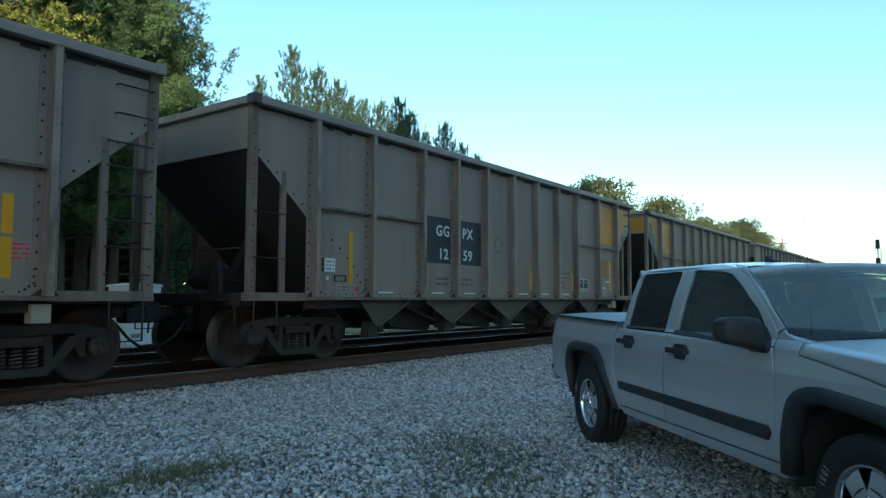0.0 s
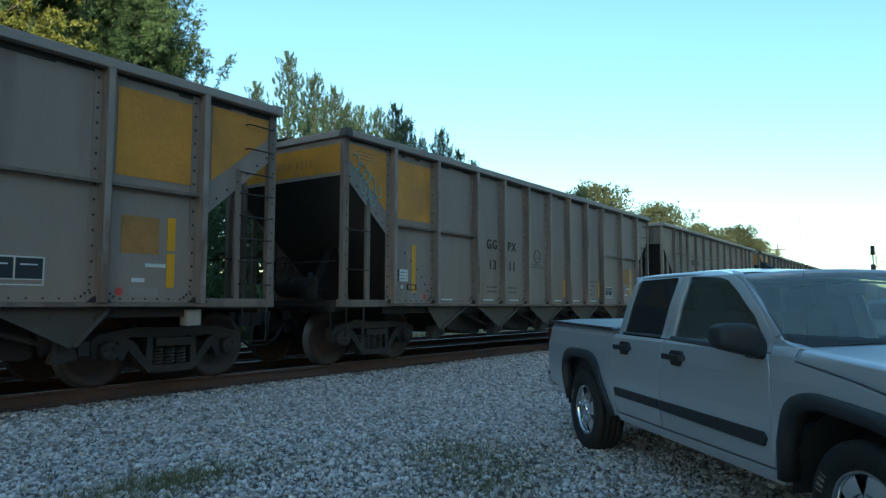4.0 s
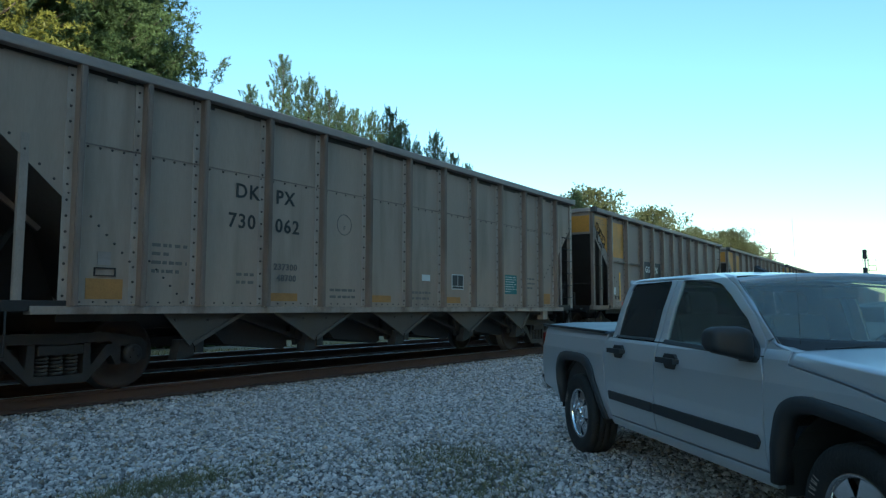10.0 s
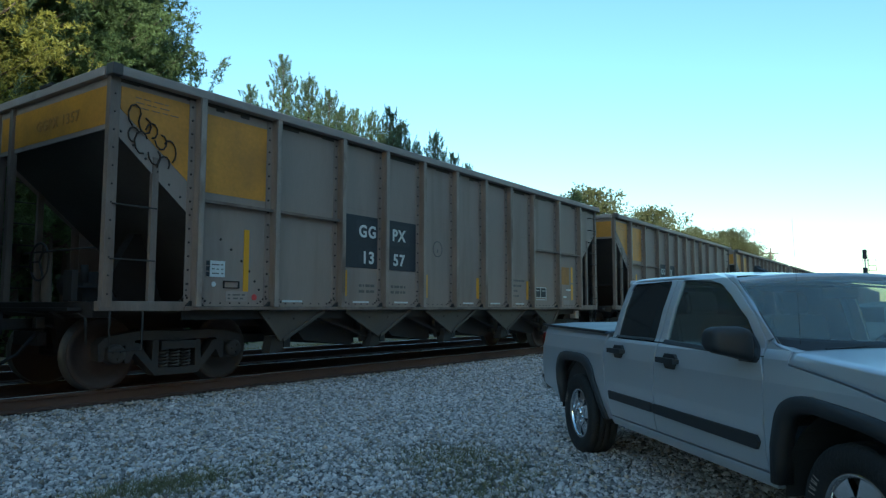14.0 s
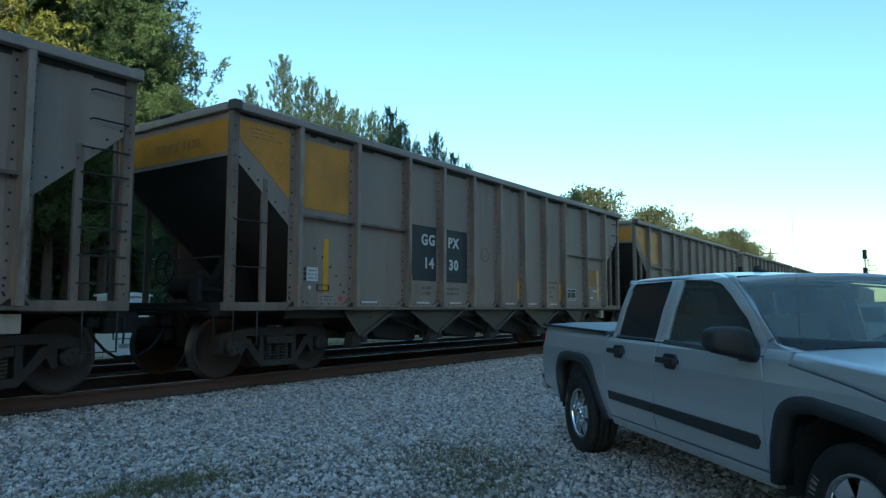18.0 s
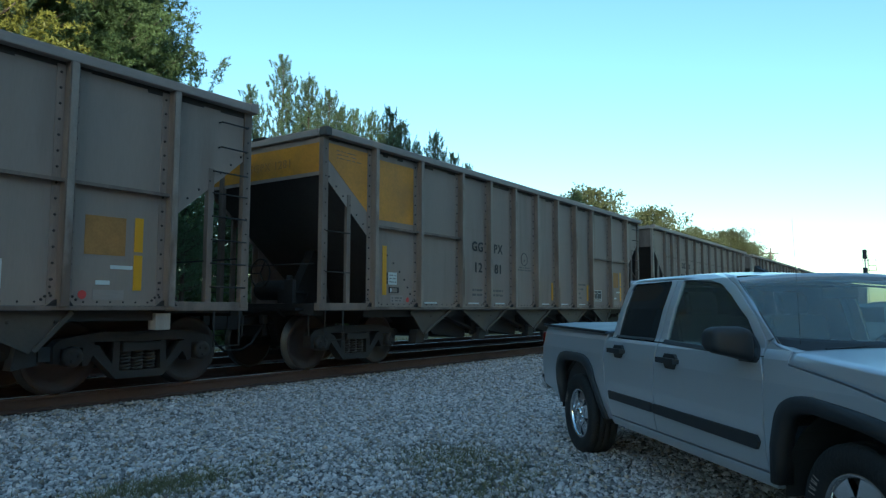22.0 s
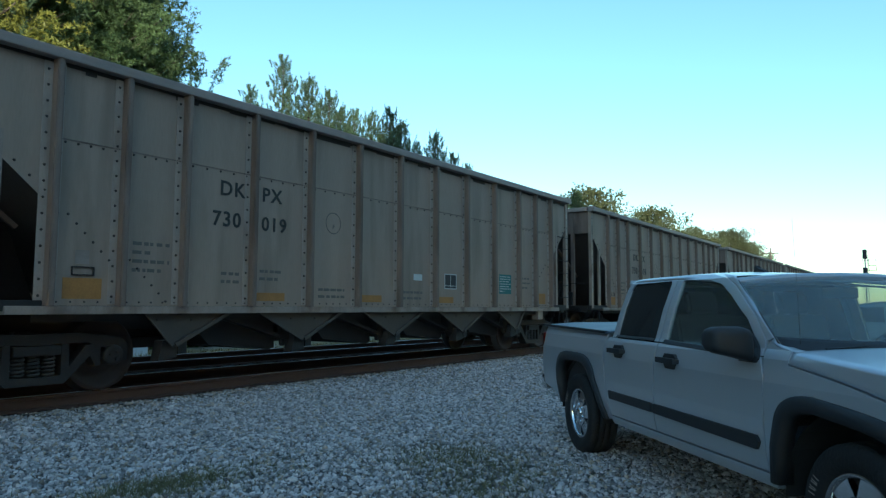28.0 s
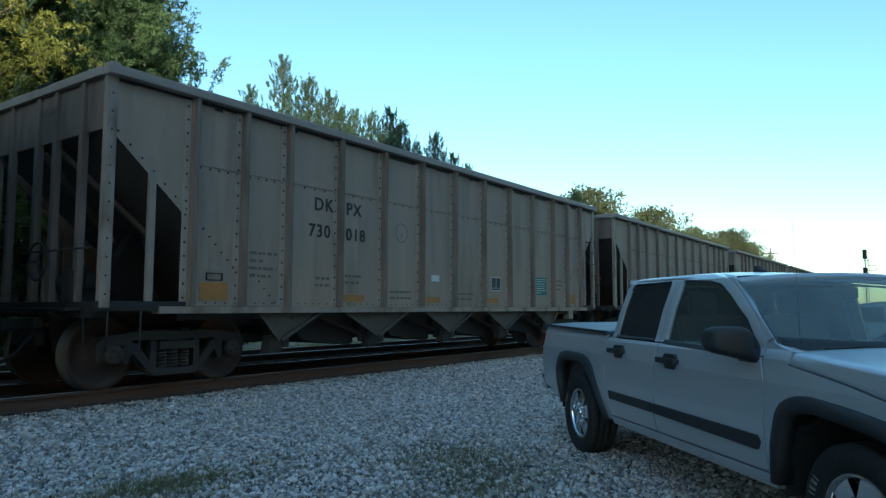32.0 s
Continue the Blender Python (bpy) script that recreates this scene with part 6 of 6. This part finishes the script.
v, f = tufts(np.stack([x, y, z], 1), d, rngn.uniform(0.25, 0.5, n), 4, 0.26, 0.8, 9)
tagged(new("undergrowth", mesh_from("undergrowth", v, f, M["bush"])), "dense green undergrowth at the edge of the wood", "undergrowth", kind="stuff")


# ---- by the line: an equipment cabinet beyond the tracks, a signal and a pole far ahead ----
M["cabinet"] = mat("white_enamelled_metal", (0.75, 0.77, 0.78), 0.45, vary=0.06, scale=2, fine=30, stain=(0.45, 0.44, 0.40), amount=0.32)
M["concrete"] = mat("weathered_concrete", (0.42, 0.41, 0.38), 0.9, vary=0.2, scale=3, fine=40, bump=0.4)
M["wood_pole"] = mat("grey_wooden_pole", (0.16, 0.12, 0.09), 0.85, vary=0.3, scale=2, fine=20, stretch=(4, 4, 0.5))
M["galv"] = mat("galvanised_steel", (0.42, 0.43, 0.44), 0.45, metal=0.8, vary=0.15)
cab = tagged(new("equipment_cabinet"), "white metal equipment cabinet on a concrete base beyond the tracks", "cabinet")
cab.location = (9.87, 17.8, ground_z(10, 18))
part("body", boxm(0.26, 1.22, 0, 1.0, 0.092, 1.74, 0.01), M["cabinet"], cab)
part("roof", prism(bmesh.new(), [(0.20, 1.74), (1.28, 1.74), (1.28, 1.79), (0.74, 1.85), (0.20, 1.79)], -0.06, 1.06), M["cabinet"], cab)
part("base", boxm(0.1, 1.75, -0.3, 1.3, -0.05, 0.09, 0.01), M["concrete"], cab, "concrete base slab")
for x in (0.29, 0.75):
    d = part("door", boxm(x, x + 0.44, -0.018, -0.001, 0.16, 1.68, 0.004), M["cabinet"], cab)
    part("handle", boxm(x + (0.37 if x < 0.3 else 0.04), x + (0.40 if x < 0.3 else 0.07), -0.045, -0.018, 0.95, 1.12, 0.004), M["under"], d)
for z in (0.4, 1.5):
    part("vent", boxm(0.36, 0.64, -0.024, -0.019, z - 0.05, z + 0.07), M["galv"], cab)

sig = tagged(new("railway_signal"), "railway signal mast with two dark lamp heads, beside the track", "signal")
sig.location = (78.0, 5.25, ground_z(78, 5.25))
part("mast", tube(bmesh.new(), [(0, 0, 0), (0, 0, 6.9)], 0.06, 10), M["galv"], sig)
part("foot", boxm(-0.3, 0.3, -0.3, 0.3, -0.1, 0.25, 0.03), M["concrete"], sig)
for z in (4.75, 6.5):
    bm = boxm(-0.3, -0.08, -0.18, 0.18, z - 0.45, z + 0.45, 0.08)
    for q in (-0.27, 0, 0.27):
        tube(bm, [(-0.32, 0, z + q), (-0.55, 0, z + q + 0.02)], 0.11, 12)
    part("lamp_head", bm, M["trim"], sig, "dark signal lamp head")
bm = tube(bmesh.new(), [(-0.1, -0.3, 4.9), (-0.1, -0.9, 4.9), (-0.1, -0.9, 6.0), (-0.1, -0.3, 6.0), (-0.1, -0.3, 4.9)], 0.035, 6)
tube(bm, [(0, 0, 4.9), (-0.1, -0.3, 4.9)], 0.035, 6)
tube(bm, [(-0.1, -0.3, 5.4), (-0.1, -0.9, 5.4)], 0.03, 6)
part("platform_rail", bm, M["galv"], sig)
bm = tube(bmesh.new(), [(0.1, -0.2, 0.3), (0.1, -0.2, 6.4)], 0.025, 6)
tube(bm, [(0.1, 0.2, 0.3), (0.1, 0.2, 6.4)], 0.025, 6)
for i in range(20):
    tube(bm, [(0.1, -0.2, 0.5 + 0.3 * i), (0.1, 0.2, 0.5 + 0.3 * i)], 0.014, 5)
part("ladder", bm, M["galv"], sig)

pole = tagged(new("utility_pole"), "tall thin grey wooden utility pole near the far trees", "pole")
pole.location = (115.0, 20.0, ground_z(115, 20))
part("shaft", tube(bmesh.new(), [(0, 0, -0.2), (0, 0, 5), (0, 0, 10.6)], [0.17, 0.14, 0.1], 8), M["wood_pole"], pole)
part("cross_arm", boxm(-0.06, 0.06, -1.1, 1.1, 9.7, 9.85), M["wood_pole"], pole)

# a silver car stands farther off, behind the pickup
def parked_car():
    car = tagged(new("car"), "silver saloon car parked on the gravel beyond the pickup", "car")
    prof = [(-2.2, 0.35), (-2.25, 0.75), (-2.1, 0.98), (-1.4, 1.02), (1.0, 0.98), (1.9, 0.86), (2.2, 0.7), (2.2, 0.35)]
    bm = prism(bmesh.new(), prof, -0.86, 0.86)
    bmesh.ops.bevel(bm, geom=bm.edges[:], offset=0.07, segments=3, affect="EDGES")
    part("body", bm, M["silver"], car)
    bm = prism(bmesh.new(), [(-1.5, 1.0), (-1.35, 1.06), (-0.8, 1.40), (-0.1, 1.45), (0.35, 1.38), (1.05, 1.0)], -0.66, 0.66)
    bmesh.ops.bevel(bm, geom=bm.edges[:], offset=0.06, segments=3, affect="EDGES")
    part("cabin", bm, M["silver"], car)
    for s in (-1, 1):
        for a, b in ((-1.1, -0.25), (-0.2, 0.6)):
            part("window_pane", prism(bmesh.new(), [(a, 1.03), (a + 0.2 * (a < -1), 1.33), (b - 0.3 * (b > 0), 1.33), (b, 1.03)], s * 0.655, s * 0.668), M["tinted"], car, "dark window")
        for u in (-1.35, 1.35):
            w = part("wheel", lathe(bmesh.new(), [(0.2, -0.1), (0.31, -0.09), (0.32, 0.0), (0.31, 0.09), (0.2, 0.1)], 24, "y"), M["tyre"], car)
            w.location = (u, s * 0.80, 0.32)
            part("rim", lathe(bmesh.new(), [(0.2, -0.09), (0.17, -0.105), (0.02, -0.11)], 20, "y"), M["chrome"], w)
    return car


x, y = 17.0, 0.9
parked_car().matrix_world = pose(x, y, ground_z(x, y), 0, 0, 80)


def motions():
    """The train rolls past at an even pace; the camera is keyed at the top."""
    for k, car in enumerate(CARS):
        walk(car, [(t, pose(front_x(k, t), TRACK_Y, 0)) for t, _ in SLACK])
        axles = [o for o in car.children if o.name.split(".")[0] == "wheelset"]
        for o in axles:
            x = o.location.x
            walk(o, [(t, Matrix.Translation((x, 0, WHEEL_R)) @ Matrix.Rotation(-run(t) / WHEEL_R + k + x, 4, "Y")) for t in [0.16 * i for i in range(201)]])


motions()
